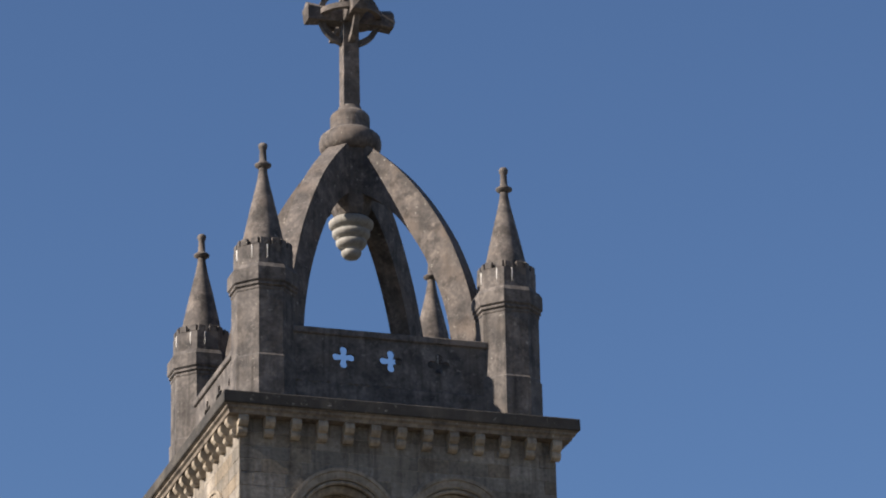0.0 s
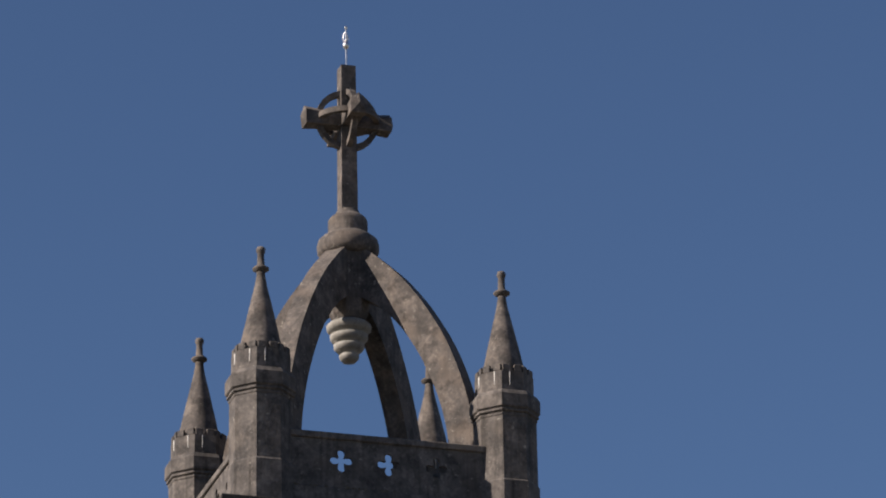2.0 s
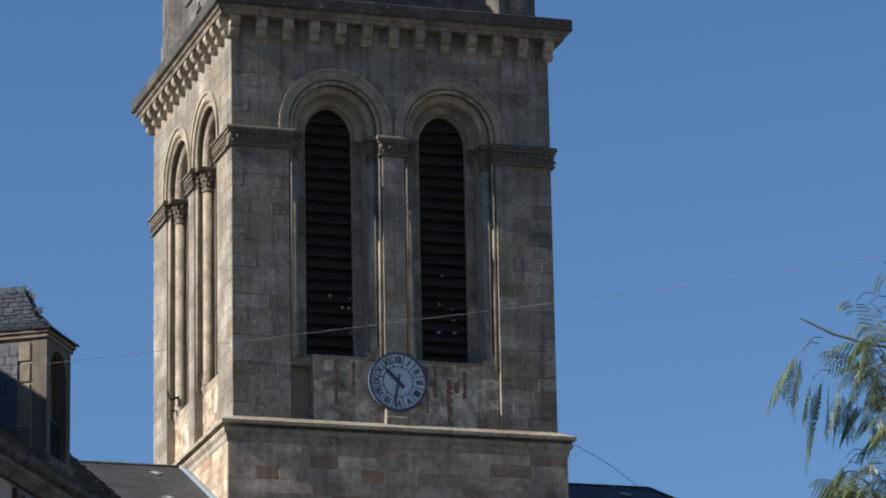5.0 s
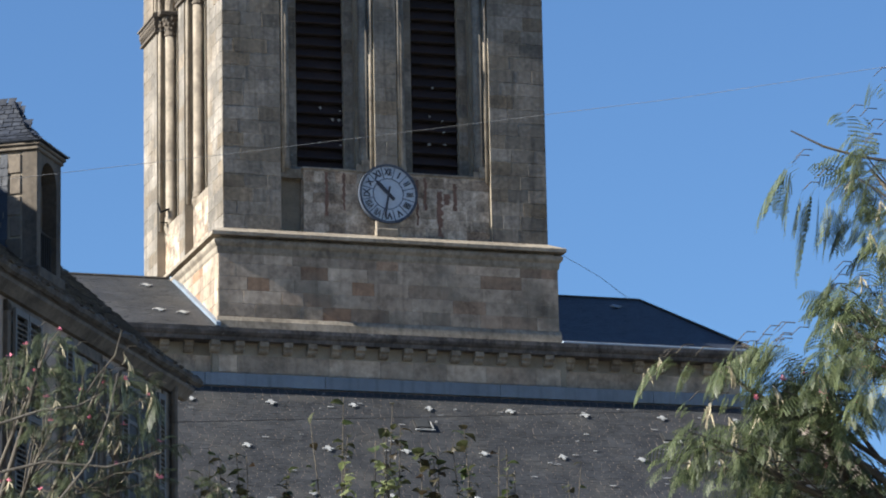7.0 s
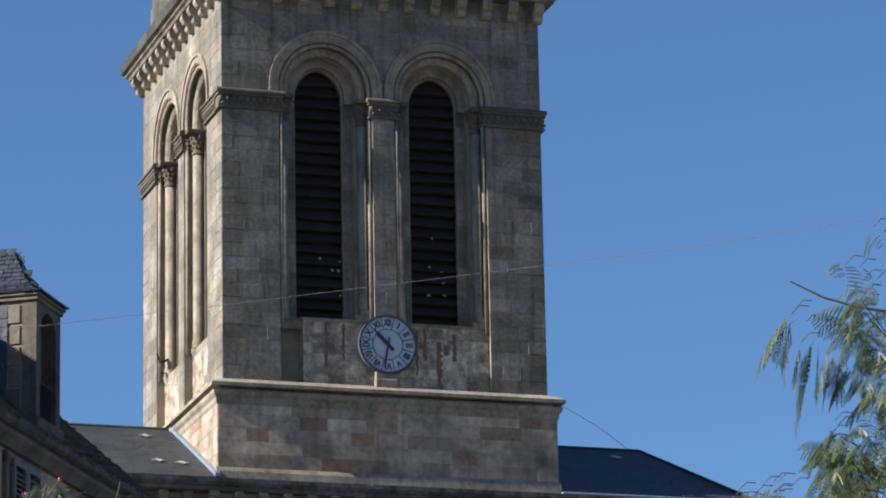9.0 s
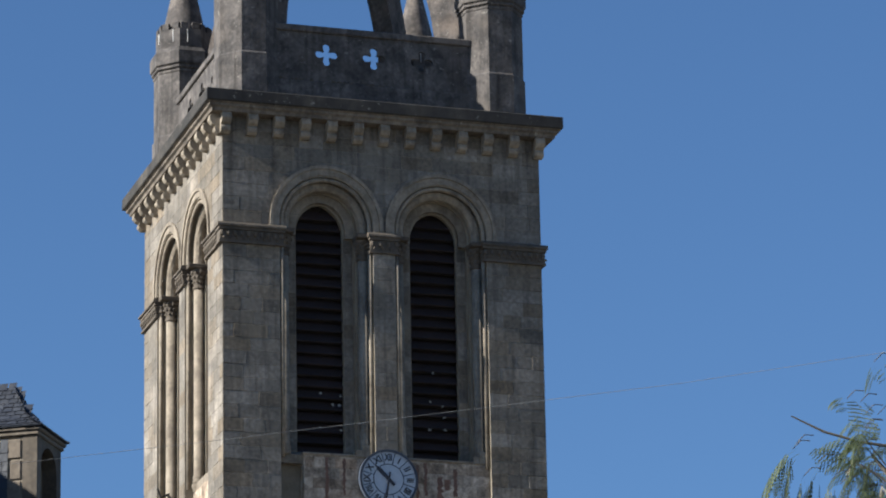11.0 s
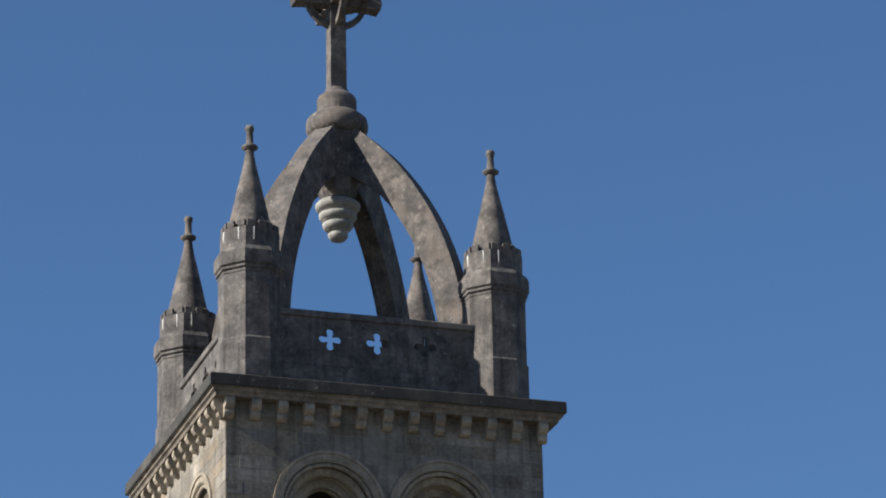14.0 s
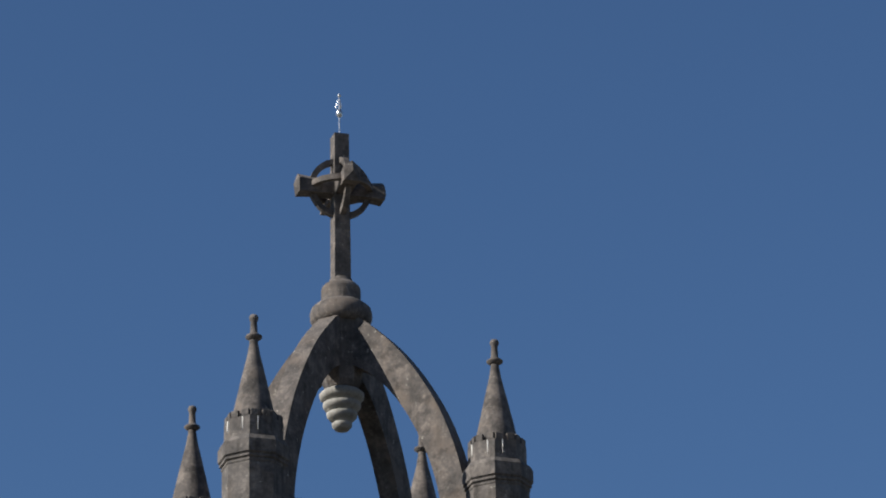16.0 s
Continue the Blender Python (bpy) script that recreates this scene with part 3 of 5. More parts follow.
def glide(pts, n):
    out = []
    for i in range(len(pts) - 1):
        p0, p1, p2, p3 = (Vector(pts[max(0, min(len(pts) - 1, i + k))]) for k in (-1, 0, 1, 2))
        for k in range(n):
            t = k / n
            out.append(0.5 * (2 * p1 + (p2 - p0) * t + (2 * p0 - 5 * p1 + 4 * p2 - p3) * t * t + (3 * p1 - p0 - 3 * p2 + p3) * t ** 3))
    return out + [Vector(pts[-1])]


crown = thing("crown_steeple", "open crown of four curved stone ribs with a hanging boss", "steeple")
bm = bmesh.new()
o, i_ = glide(OUT, 4), glide(INN, 4)
ring = []
for a, b in zip(o, i_):
    ring.append([bm.verts.new((r, w, z)) for r, w, z in ((a.x, -0.26, a.y), (a.x, 0.26, a.y), (b.x, 0.26, b.y), (b.x, -0.26, b.y))])
for p, q in zip(ring, ring[1:]):
    for k in range(4):
        bm.faces.new((p[k], p[(k + 1) % 4], q[(k + 1) % 4], q[k]))
bm.faces.new(ring[0][::-1])
bm.faces.new(ring[-1])
bmesh.ops.bevel(bm, geom=[e for e in bm.edges if abs(e.verts[0].co.y - e.verts[1].co.y) < 0.01 and len(e.link_faces) == 2 and e.calc_face_angle(0) > 1.0], offset=0.025, segments=1, affect="EDGES")
rib_mesh = mesh("rib", bm, CROWNED)
for a in (45, 135, 225, 315):
    ob = part("rib", rib_mesh, CROWNED, crown)
    ob.matrix_basis = pose(C, C, 0, 0, 0, a)
bm = bmesh.new()
lathe(bm, [(0.28, 38.58), (0.40, 38.62), (0.47, 38.75), (0.55, 39.3), (0.60, 40.4)], 8, (C, C), math.pi / 8)
part("core", bm, CROWNED, crown)
boss = [(0.0, 37.56), (0.17, 37.57), (0.235, 37.66), (0.25, 37.74), (0.16, 37.83), (0.30, 37.86), (0.37, 37.95), (0.375, 38.04), (0.25, 38.10), (0.40, 38.13), (0.46, 38.22), (0.46, 38.31), (0.33, 38.37), (0.47, 38.40), (0.54, 38.48), (0.545, 38.58), (0.46, 38.67), (0.30, 38.74)]
bm = bmesh.new()
lathe(bm, [(max(r, 0.02), 37.56 + (z - 37.56) * 0.9) for r, z in boss], 28, (C, C))
part("boss", bm, PALE, crown, "pale stepped stone boss like a beehive", smooth=True)
bm = bmesh.new()
lathe(bm, [(0.55, 40.25), (0.69, 40.30), (0.755, 40.42), (0.765, 40.56), (0.73, 40.70), (0.62, 40.80), (0.50, 40.88)], 28, (C, C))
part("ring_moulding", bm, CROWNED, crown, "heavy round stone moulding", smooth=True)
bm = bmesh.new()
lathe(bm, [(0.485, 40.86), (0.485, 41.22), (0.46, 41.29), (0.40, 41.35), (0.31, 41.42), (0.27, 41.52)], 40, (C, C))
part("drum", bm, CROWNED, crown)

cross = thing("stone_cross", "weathered four-armed ringed stone cross on the steeple", "cross")
bm = bmesh.new()
prism(bm, [(C - 0.205, 41.48), (C + 0.205, 41.48), (C + 0.185, 45.40), (C - 0.185, 45.40)], C - 0.20, C + 0.20)
part("shaft", bm, CROWNED, cross)
ZC = 43.95
bm = bmesh.new()
# gabled top, flared towards a blunt point
sect = [(-0.19, -0.22), (0.19, -0.22), (0.19, 0.12), (0.0, 0.27), (-0.19, 0.12)]
rows = [[bm.verts.new((x, y * k, z * k)) for y, z in sect] for x, k in ((0.15, 0.95), (0.80, 0.98), (1.09, 1.10))]
for p, q in zip(rows, rows[1:]):
    for k in range(5):
        bm.faces.new((p[k], p[(k + 1) % 5], q[(k + 1) % 5], q[k]))
tip = bm.verts.new((1.19, 0, 0.0))
for k in range(5):
    bm.faces.new((rows[-1][k], rows[-1][(k + 1) % 5], tip))
bm.faces.new(rows[0])
arm_mesh = mesh("arm", bm, CROWNED)
for a in range(4):
    ob = part("arm", arm_mesh, CROWNED, cross)
    ob.matrix_basis = pose(C, C, ZC, 0, 0, 90 * a)
bm = bmesh.new()
n = 40
sec = [(0.66, -0.07), (0.80, -0.07), (0.80, 0.07), (0.66, 0.07)]
rg = [[bm.verts.new((r * math.cos(2 * math.pi * i / n), h, r * math.sin(2 * math.pi * i / n))) for r, h in sec] for i in range(n)]
for i in range(n):
    p, q = rg[i], rg[(i + 1) % n]
    for k in range(4):
        bm.faces.new((p[k], p[(k + 1) % 4], q[(k + 1) % 4], q[k]))
ring_mesh = mesh("ring", bm, CROWNED)
for r in ((0, 0, 0), (0, 0, 90), (90, 0, 0)):
    part("ring", ring_mesh, CROWNED, cross).matrix_basis = pose(C, C, ZC, *r)
rod = thing("lightning_rod", "thin steel lightning rod with a small ball", "lightning rod")
bm = bmesh.new()
lathe(bm, [(0.018, 45.36), (0.016, 46.5), (0.006, 46.58)], 8, (C, C))
part("spike", bm, STEEL, rod)
bm = bmesh.new()
lathe(bm, [(0.02, 45.92), (0.07, 45.97), (0.09, 46.04), (0.05, 46.12), (0.02, 46.14)], 12, (C, C))
part("ball", bm, STEEL, rod, smooth=True)
bm = bmesh.new()
bmesh.ops.create_uvsphere(bm, u_segments=10, v_segments=6, radius=0.045, matrix=Matrix.Translation((C, C, 46.52)))
part("tip", bm, STEEL, rod)
bm = bmesh.new()
for a in range(3):
    d = Vector((math.cos(a * 2.1 + 0.6), math.sin(a * 2.1 + 0.6), 0))
    tube(bm, [Vector((C, C, 46.08)), Vector((C, C, 46.22)) + d * 0.09, Vector((C, C, 46.40)) + d * 0.03], 0.012, 5)
part("prongs", bm, STEEL, rod)

# ---- clock ----
clock = thing("tower_clock", "round pale enamel tower clock with a dark blue rim", "clock")
K = Matrix.Translation((3.775, -0.03, 23.70)) @ Matrix.Rotation(math.pi / 2, 4, "X") @ Matrix.Diagonal((1.035, 1.035, 1, 1))


def disc(bm, r0, r1, h0, h1, n=48):
    rings = []
    for r, h in ((r1, h0), (r1, h1), (r0, h1)):
        rings.append([bm.verts.new((r * math.cos(2 * math.pi * i / n), r * math.sin(2 * math.pi * i / n), h)) for i in range(n)])
    for p, q in zip(rings, rings[1:]):
        for i in range(n):
            bm.faces.new((p[i], p[(i + 1) % n], q[(i + 1) % n], q[i]))
    if r0 <= 0.02:
        bm.faces.new(rings[2])


def on_clock(name, bm, mat, label="", lift=0.0, turned=0.0):
    bmesh.ops.transform(bm, matrix=K @ Matrix.Translation((0, 0, lift)) @ Matrix.Rotation(turned, 4, "Z"), verts=bm.verts)
    return part(name, bm, mat, clock, label)


bm = bmesh.new()
disc(bm, 0.01, 0.61, -0.12, 0.0)
dial = on_clock("dial", bm, DIAL, "pale blue-white enamel dial")
bm = bmesh.new()
disc(bm, 0.60, 0.652, -0.12, 0.03)
disc(bm, 0.60, 0.61, 0.0, 0.02)
on_clock("rim", bm, DIAL_RIM, "dark blue rim")
bm = bmesh.new()
disc(bm, 0.325, 0.345, 0.0, 0.006)
for i in range(12):
    box(bm, -0.009, 0.009, 0.345, 0.60, 0.0, 0.006, Matrix.Rotation(math.pi / 12 + math.pi / 6 * i, 4, "Z"))
on_clock("hour_lines", bm, DIAL_RIM)
for i, word in enumerate(("XII", "I", "II", "III", "IIII", "V", "VI", "VII", "VIII", "IX", "X", "XI")):
    cu = bpy.data.curves.new("numeral", "FONT")
    cu.body, cu.size, cu.align_x, cu.align_y, cu.extrude, cu.offset = word, 0.22, "CENTER", "CENTER", 0.004, 0.006
    tmp = new("numeral_curve", cu)
    bpy.context.view_layer.update()
    me = bpy.data.meshes.new_from_object(tmp.evaluated_get(bpy.context.evaluated_depsgraph_get()))
    bpy.data.objects.remove(tmp)
    me.materials.clear()
    me.materials.append(INK)
    ob = part("numeral", me, INK, clock)
    ob.matrix_basis = K @ Matrix.Translation((0, 0, 0.008)) @ Matrix.Rotation(-math.pi / 6 * i, 4, "Z") @ Matrix.Translation((0, 0.475, 0)) @ Matrix.Diagonal((0.85 if len(word) < 3 else 0.62, 0.95, 1, 1))
bm = bmesh.new()
prism(bm, [(-0.035, -0.18), (0.035, -0.18), (0.045, 0.3), (0.0, 0.42), (-0.045, 0.3)], 0.0, 0.012, Matrix(((1, 0, 0, 0), (0, 0, 1, 0), (0, 1, 0, 0), (0, 0, 0, 1))))
on_clock("hour_hand", bm, INK, "dark blue hour hand", 0.02, radians(45))
bm = bmesh.new()
prism(bm, [(-0.02, -0.16), (0.02, -0.16), (0.024, 0.4), (0.0, 0.55), (-0.024, 0.4)], 0.0, 0.012, Matrix(((1, 0, 0, 0), (0, 0, 1, 0), (0, 1, 0, 0), (0, 0, 0, 1))))
on_clock("minute_hand", bm, INK, "dark blue minute hand", 0.036, radians(170))
bm = bmesh.new()
box(bm, 3.49, 4.04, -0.02, 0.20, Z_STRING, 23.06, bevel=0.02)
part("clock_bracket", bm, DRESSED, walls["front"], "stone block under the clock")

# ---- nave behind and under the tower ----
YX = Matrix(((0, 1, 0, 0), (1, 0, 0, 0), (0, 0, 1, 0), (0, 0, 0, 1)))  # swaps x and y
nave = thing("nave", "long stone church nave with corbelled eaves and slate roof", "church")
bm = bmesh.new()
prism(bm, [(-9.0, 0), (-0.30, 0), (-0.30, -0.175), (W + 0.30, -0.175), (W + 0.30, 0), (12.0, 0), (12.0, 8.0), (W + 0.165, 8.0), (W + 0.165, 0.01), (-0.165, 0.01), (-0.165, 8.0), (-9.0, 8.0)], 0, 20.2, Matrix(((1, 0, 0, 0), (0, 0, 1, 0), (0, 1, 0, 0), (0, 0, 0, 1))))
nave_wall = part("wall", bm, MORTAR, nave, "pale ashlar wall under the eaves")
bm = bmesh.new()
prism(bm, [(0.0, 20.14), (-0.40, 20.14), (-0.42, 20.22), (-0.47, 20.25), (-0.51, 20.31), (-0.51, 20.40), (0.0, 20.455)], -9.0, 12.3, YX)
nave_cornice = part("cornice", bm, WEATHERED, nave, "weathered moulded eaves cornice")
bm = bmesh.new()
prism(bm, [(0.0, 19.90), (-0.08, 19.90), (-0.13, 19.95), (-0.13, 20.00), (-0.20, 20.04), (-0.20, 20.14), (0.0, 20.14)], -0.1, 0.1, YX)
eave_corbel = mesh("corbel", bm, DRESSED)
x = -3.0
while x < 12.0:
    part("corbel", eave_corbel, DRESSED, nave_cornice).location = (x, -0.175 if -0.35 < x < 7.85 else 0, 0)
    x += 0.545
SLATE_ROOF = material("slate_rows", [(0.017, 0.018, 0.020), (0.043, 0.044, 0.047)], 1.2, 0.6, 0.25, 14, stain=(0.05, 0.048, 0.045))
SLATE_BLUE_SHADED = material("dark_and_shaded_slate_rows", [(0.016, 0.019, 0.027), (0.032, 0.037, 0.05)], 1.2, 0.5, 0.25, 14)
SLATE_OLD = material("old_slate_rows", [(0.022, 0.021, 0.021), (0.065, 0.06, 0.056)], 2.5, 0.8, 0.4, 14, stain=(0.085, 0.078, 0.06))
for m in (SLATE_ROOF, SLATE_BLUE_SHADED, SLATE_OLD):
    nt = m.node_tree
    src = nt.nodes["Principled BSDF"].inputs["Base Color"].links[0].from_socket
    geo = nt.nodes.new("ShaderNodeNewGeometry")
    rng = nt.nodes.new("ShaderNodeMapRange")
    rng.inputs[3].default_value, rng.inputs[4].default_value = 0.82, 1.2
    nt.links.new(geo.outputs["Random Per Island"], rng.inputs[0])
    mul = nt.nodes.new("ShaderNodeVectorMath")
    mul.operation = "MULTIPLY"
    nt.links.new(src, mul.inputs[0])
    nt.links.new(rng.outputs[0], mul.inputs[1])
    nt.links.new(mul.outputs[0], nt.nodes["Principled BSDF"].inputs["Base Color"])


def slates(name, mat, parent, origin, along, up, length, rise, keep=None, w=0.24, e=0.16, lift=0.02):
    """Rows of lapped slates over a slope: origin at a lower corner, along and up unit ways; keep(s, t) says where they lie."""
    o, a, u = Vector(origin), Vector(along).normalized(), Vector(up).normalized()
    nrm = a.cross(u).normalized()
    if nrm.z < 0:
        nrm = -nrm
    verts, faces = [], []
    rng_ = random.Random(name + str(origin))
    rows = int(rise / e)
    for r in range(rows):
        s = -w * (r % 2) / 2
        while s < length:
            ww = w * rng_.uniform(0.85, 1.12)
            s0, s1, t0, t1 = max(0, s + 0.006), min(length, s + ww - 0.006), r * e + rng_.uniform(-0.012, 0.012), (r + 1) * e + 0.05
            s += ww
            if s1 - s0 < 0.04 or (keep and not keep((s0 + s1) / 2, t0)):
                continue
            h = lift + rng_.uniform(0, 0.5) * lift
            k = len(verts)
            for ss, tt, hh in ((s0, t0, h), (s1, t0, h + rng_.uniform(-0.004, 0.004)), (s1, t1, 0.004), (s0, t1, 0.004), (s0, t0, 0), (s1, t0, 0)):
                verts.append(tuple(o + a * ss + u * tt + nrm * hh))
            faces += [(k, k + 1, k + 2, k + 3), (k + 4, k + 5, k + 1, k)]
    me = bpy.data.meshes.new(name)
    me.from_pydata(verts, [], faces)
    me.materials.append(mat)
    ob = part(name, me, mat, parent)
    ob["kind"] = "stuff"
    return ob


RIDGE_Y, RIDGE_Z, EAVE_Z = 3.95, 22.45, 20.44
slope = Vector((0, RIDGE_Y + 0.36, RIDGE_Z - EAVE_Z))
bm = bmesh.new()
prism(bm, [(-0.36, EAVE_Z - 0.01), (RIDGE_Y, RIDGE_Z - 0.01), (8.3, EAVE_Z - 0.01)], -9.0, -0.17, YX)
roof_w = part("roof", bm, SLATE, nave, "grey slate roof on the sunny side")
slates("slate_cover", SLATE_ROOF, roof_w, (-9.0, -0.36, EAVE_Z), (1, 0, 0), slope, 8.83, slope.length, w=0.19, e=0.105, lift=0.005)
bm = bmesh.new()
vs = [bm.verts.new(p) for p in ((W + 0.17, -0.36, EAVE_Z), (12.3, -0.36, EAVE_Z), (12.3, 8.3, EAVE_Z), (W + 0.17, 8.3, EAVE_Z), (W + 0.17, RIDGE_Y, RIDGE_Z + 0.05), (11.1, RIDGE_Y, RIDGE_Z + 0.05))]
for f in ((0, 1, 5, 4), (1, 2, 5), (2, 3, 4, 5), (0, 4, 3), (0, 3, 2, 1)):
    bm.faces.new([vs[i] for i in f])
# shade beyond the tower is put into this half's darker, bluer slate colours
roof_e = part("roof", bm, SLATE_DARK_SHADED, nave, "hipped slate roof with shade put into its blue-black colour")
full = slope.length
slates("slate_cover", SLATE_BLUE_SHADED, roof_e, (W + 0.17, -0.36, EAVE_Z + 0.004), (1, 0, 0), slope + Vector((0, 0, 0.05)), 4.63, full, lambda s, t: s < 4.63 - 1.2 * t / full, w=0.19, e=0.105, lift=0.005)
bm = bmesh.new()
tube(bm, [(W + 0.17, RIDGE_Y, RIDGE_Z + 0.05), (11.1, RIDGE_Y, RIDGE_Z + 0.05), (12.3, -0.36, EAVE_Z + 0.02)], 0.05, 6)
part("ridge_cap", bm, LEAD, roof_e)
bm = bmesh.new()
tube(bm, [(-9, RIDGE_Y, RIDGE_Z), (-0.17, RIDGE_Y, RIDGE_Z)], 0.05, 6)
part("ridge_cap", bm, LEAD, roof_w)
# zinc valley where the slope meets the tower
bm = bmesh.new()
prism(bm, [(-0.36, EAVE_Z + 0.02), (RIDGE_Y, RIDGE_Z + 0.02), (RIDGE_Y, RIDGE_Z + 0.11), (-0.36, EAVE_Z + 0.10)], -0.26, -0.155, YX)
part("valley_flashing", bm, ZINC, roof_w, "pale zinc flashing against the tower")
bm = bmesh.new()
box(bm, W + 0.16, 12.2, -0.40, -0.30, 20.40, 20.47, bevel=0.015)
part("gutter", bm, ZINC, nave_cornice)

# lower roof in front of the nave
aisle = thing("aisle", "lean-to church aisle with a long grey slate roof", "aisle")
A_Y, A_Z, A_TILT = -0.24, 19.14, radians(40)
down = Vector((0, -math.cos(A_TILT), -math.sin(A_TILT)))
L = 7.0
foot = Vector((0, A_Y, A_Z)) + down * L
bm = bmesh.new()
prism(bm, [(A_Y, 0.0), (A_Y, A_Z), (foot.y, foot.z), (foot.y + 0.4, foot.z - 0.1), (foot.y + 0.4, 0.0)], -9.0, 14.0, YX)
aisle_body = part("body", bm, PLASTER, aisle)
slates("slate_cover", SLATE_ROOF, aisle_body, (-4.0, foot.y, foot.z), (1, 0, 0), -down, 17.0, L, lambda s, t: t > 1.0, w=0.19, e=0.105, lift=0.005)
xs = [-9.0, -5.0, -0.5, 2.2, 6.2, 9.8, 14.0]
for a, b in zip(xs, xs[1:]):
    bm = bmesh.new()
    box(bm, a + 0.004, b - 0.004, A_Y - 0.05, A_Y + 0.05, A_Z + 0.02, A_Z + 0.30, bevel=0.008)
    part("flashing", bm, ZINC_BLUE, aisle, "blue-grey zinc flashing over the slates")


def on_aisle(x, t, h=0.03):
    """A place t metres down the lower roof."""
    return Matrix.Translation(Vector((x, A_Y, A_Z)) + down * t + Vector((0, -math.sin(A_TILT), math.cos(A_TILT))) * h) @ Matrix.Rotation(A_TILT, 4, "X")


bm = bmesh.new()
prism(bm, [(-0.05, 0.02), (0.05, 0.02), (0.05, -0.02), (0.09, -0.09), (0.14, -0.10), (0.14, -0.135), (0.03, -0.135), (0.06, -0.20), (0.05, -0.235), (-0.03, -0.235), (-0.02, -0.14), (-0.14, -0.13), (-0.14, -0.09), (-0.06, -0.085), (-0.05, -0.02)], 0, 0.02,
      Matrix(((1, 0, 0, 0), (0, 0, 1, 0), (0, 1, 0, 0), (0, 0, 0, 1))))
hook_mesh = mesh("pale_slate_patch", bm, PALE_SLATE)
rr = random.Random(4)
for row in range(3):
    for i in range(8):
        ob = part("pale_slate_patch", hook_mesh, PALE_SLATE, aisle_body)
        ob.matrix_basis = on_aisle(-0.9 + 1.78 * i + 0.75 * (row % 2) + rr.uniform(-0.05, 0.05), 0.6 + 1.95 * row) @ Matrix.Rotation(rr.uniform(-0.25, 0.25), 4, "Z") @ Matrix.Diagonal((rr.uniform(0.6, 0.9), rr.uniform(0.6, 0.9), 1, 1))
bm = bmesh.new()
for i in range(55):
    x, y = rr.uniform(-1.2, 12), rr.uniform(-5.6, -0.2)
    w = rr.uniform(0.04, 0.16)
    box(bm, x, x + w, y, y + rr.uniform(0.012, 0.026), 0, 0.012, on_aisle(0, 0) )
tagged(part("slate_chips", bm, PALE_SLATE, aisle_body, "pale broken slate edges"), kind="stuff")
for x, t in ((4.05, 1.45), (9.7, 1.6)):
    sk = thing("roof_light", "small dark roof light standing open on the slates", "roof light", "roof lights on the aisle")
    bm = bmesh.new()
    box(bm, -0.19, 0.19, -0.19, 0.19, 0, 0.04, bevel=0.01)
    part("frame", bm, IRON, sk)
    bm = bmesh.new()
    box(bm, -0.2, 0.24, -0.22, -0.195, 0, 0.03)
    box(bm, 0.19, 0.215, -0.19, 0.1, 0, 0.045)
    part("apron_strip", bm, PALE_SLATE, sk)
    bm = bmesh.new()
    box(bm, -0.15, 0.15, -0.15, 0.15, 0.04, 0.055)
    part("pane", bm, GLASS, sk)
    sk.matrix_world = on_aisle(x, t)
for x, y in ((-2.9, 3.3), (-1.0, 3.2), (-0.75, 0.75), (-1.25, 0.9)):
    ob = part("pale_slate_patch", hook_mesh, PALE_SLATE, roof_w)
    ob.matrix_basis = Matrix.Translation((x, y, EAVE_Z + (y + 0.36) * slope.z / slope.y + 0.03)) @ Matrix.Rotation(math.atan2(slope.z, slope.y), 4, "X")
ob = part("pale_slate_patch", hook_mesh, PALE_SLATE, roof_e)
ob.matrix_basis = Matrix.Translation((10.2, 3.2, EAVE_Z + 3.56 * slope.z / slope.y + 0.08)) @ Matrix.Rotation(math.atan2(slope.z, slope.y), 4, "X")

# ---- house across the street ----
H = Matrix(((0.5275, -0.8496, 0, -12.95), (0.8496, 0.5275, 0, -40.44), (0, 0, 1, 0), (0, 0, 0, 1)))  # along the front, into the house, up
house = thing("town_house", "old plastered town house with eaves gutter and slate roof", "house")


def hpart(name, bm, mat, parent=house, label="", smooth=False):
    bmesh.ops.transform(bm, matrix=H, verts=bm.verts)
    return part(name, bm, mat, parent, label, smooth)


E_Z, SL = 12.06, math.tan(radians(42))
bm = bmesh.new()
box(bm, -12.0, 6.48, 0.16, 8.4, 0, 11.90)
prism(bm, [(0.16, 11.80), (8.4, 11.80), (4.4, 11.8 + 3.9 * SL)], 6.1, 6.48, YX)
house_wall = hpart("wall", bm, PLASTER, label="stained grey-beige plaster wall")
bm = bmesh.new()
prism(bm, [(-0.02, E_Z - 0.06), (4.4, E_Z - 0.06 + 4.4 * SL), (8.8, E_Z - 0.06), (8.8, E_Z - 0.16), (4.4, E_Z - 0.22 + 4.3 * SL), (0.1, E_Z - 0.16)], -12.0, 6.75, YX)
house_roof = hpart("roof", bm, TILE, label="mossy dark slate roof")
hs = slates("slate_cover", SLATE_OLD, house_roof, H @ Vector((-3.0, -0.04, E_Z - 0.05)), H.to_3x3() @ Vector((1, 0, 0)), H.to_3x3() @ Vector((0, 1, SL)), 9.75, 3.6, w=0.2, e=0.13, lift=0.025)
bm = bmesh.new()
rm = random.Random(31)
us = [-12 + 0.16 * i for i in range(121)]
tube(bm, [(u, rm.uniform(-0.012, 0.012), E_Z - 0.02 + rm.uniform(-0.012, 0.012)) for u in us], [0.066 + rm.uniform(-0.008, 0.008) for u in us], 8)
hpart("gutter", bm, TIMBER, house_roof, "old dark gutter along the eaves")
bm = bmesh.new()
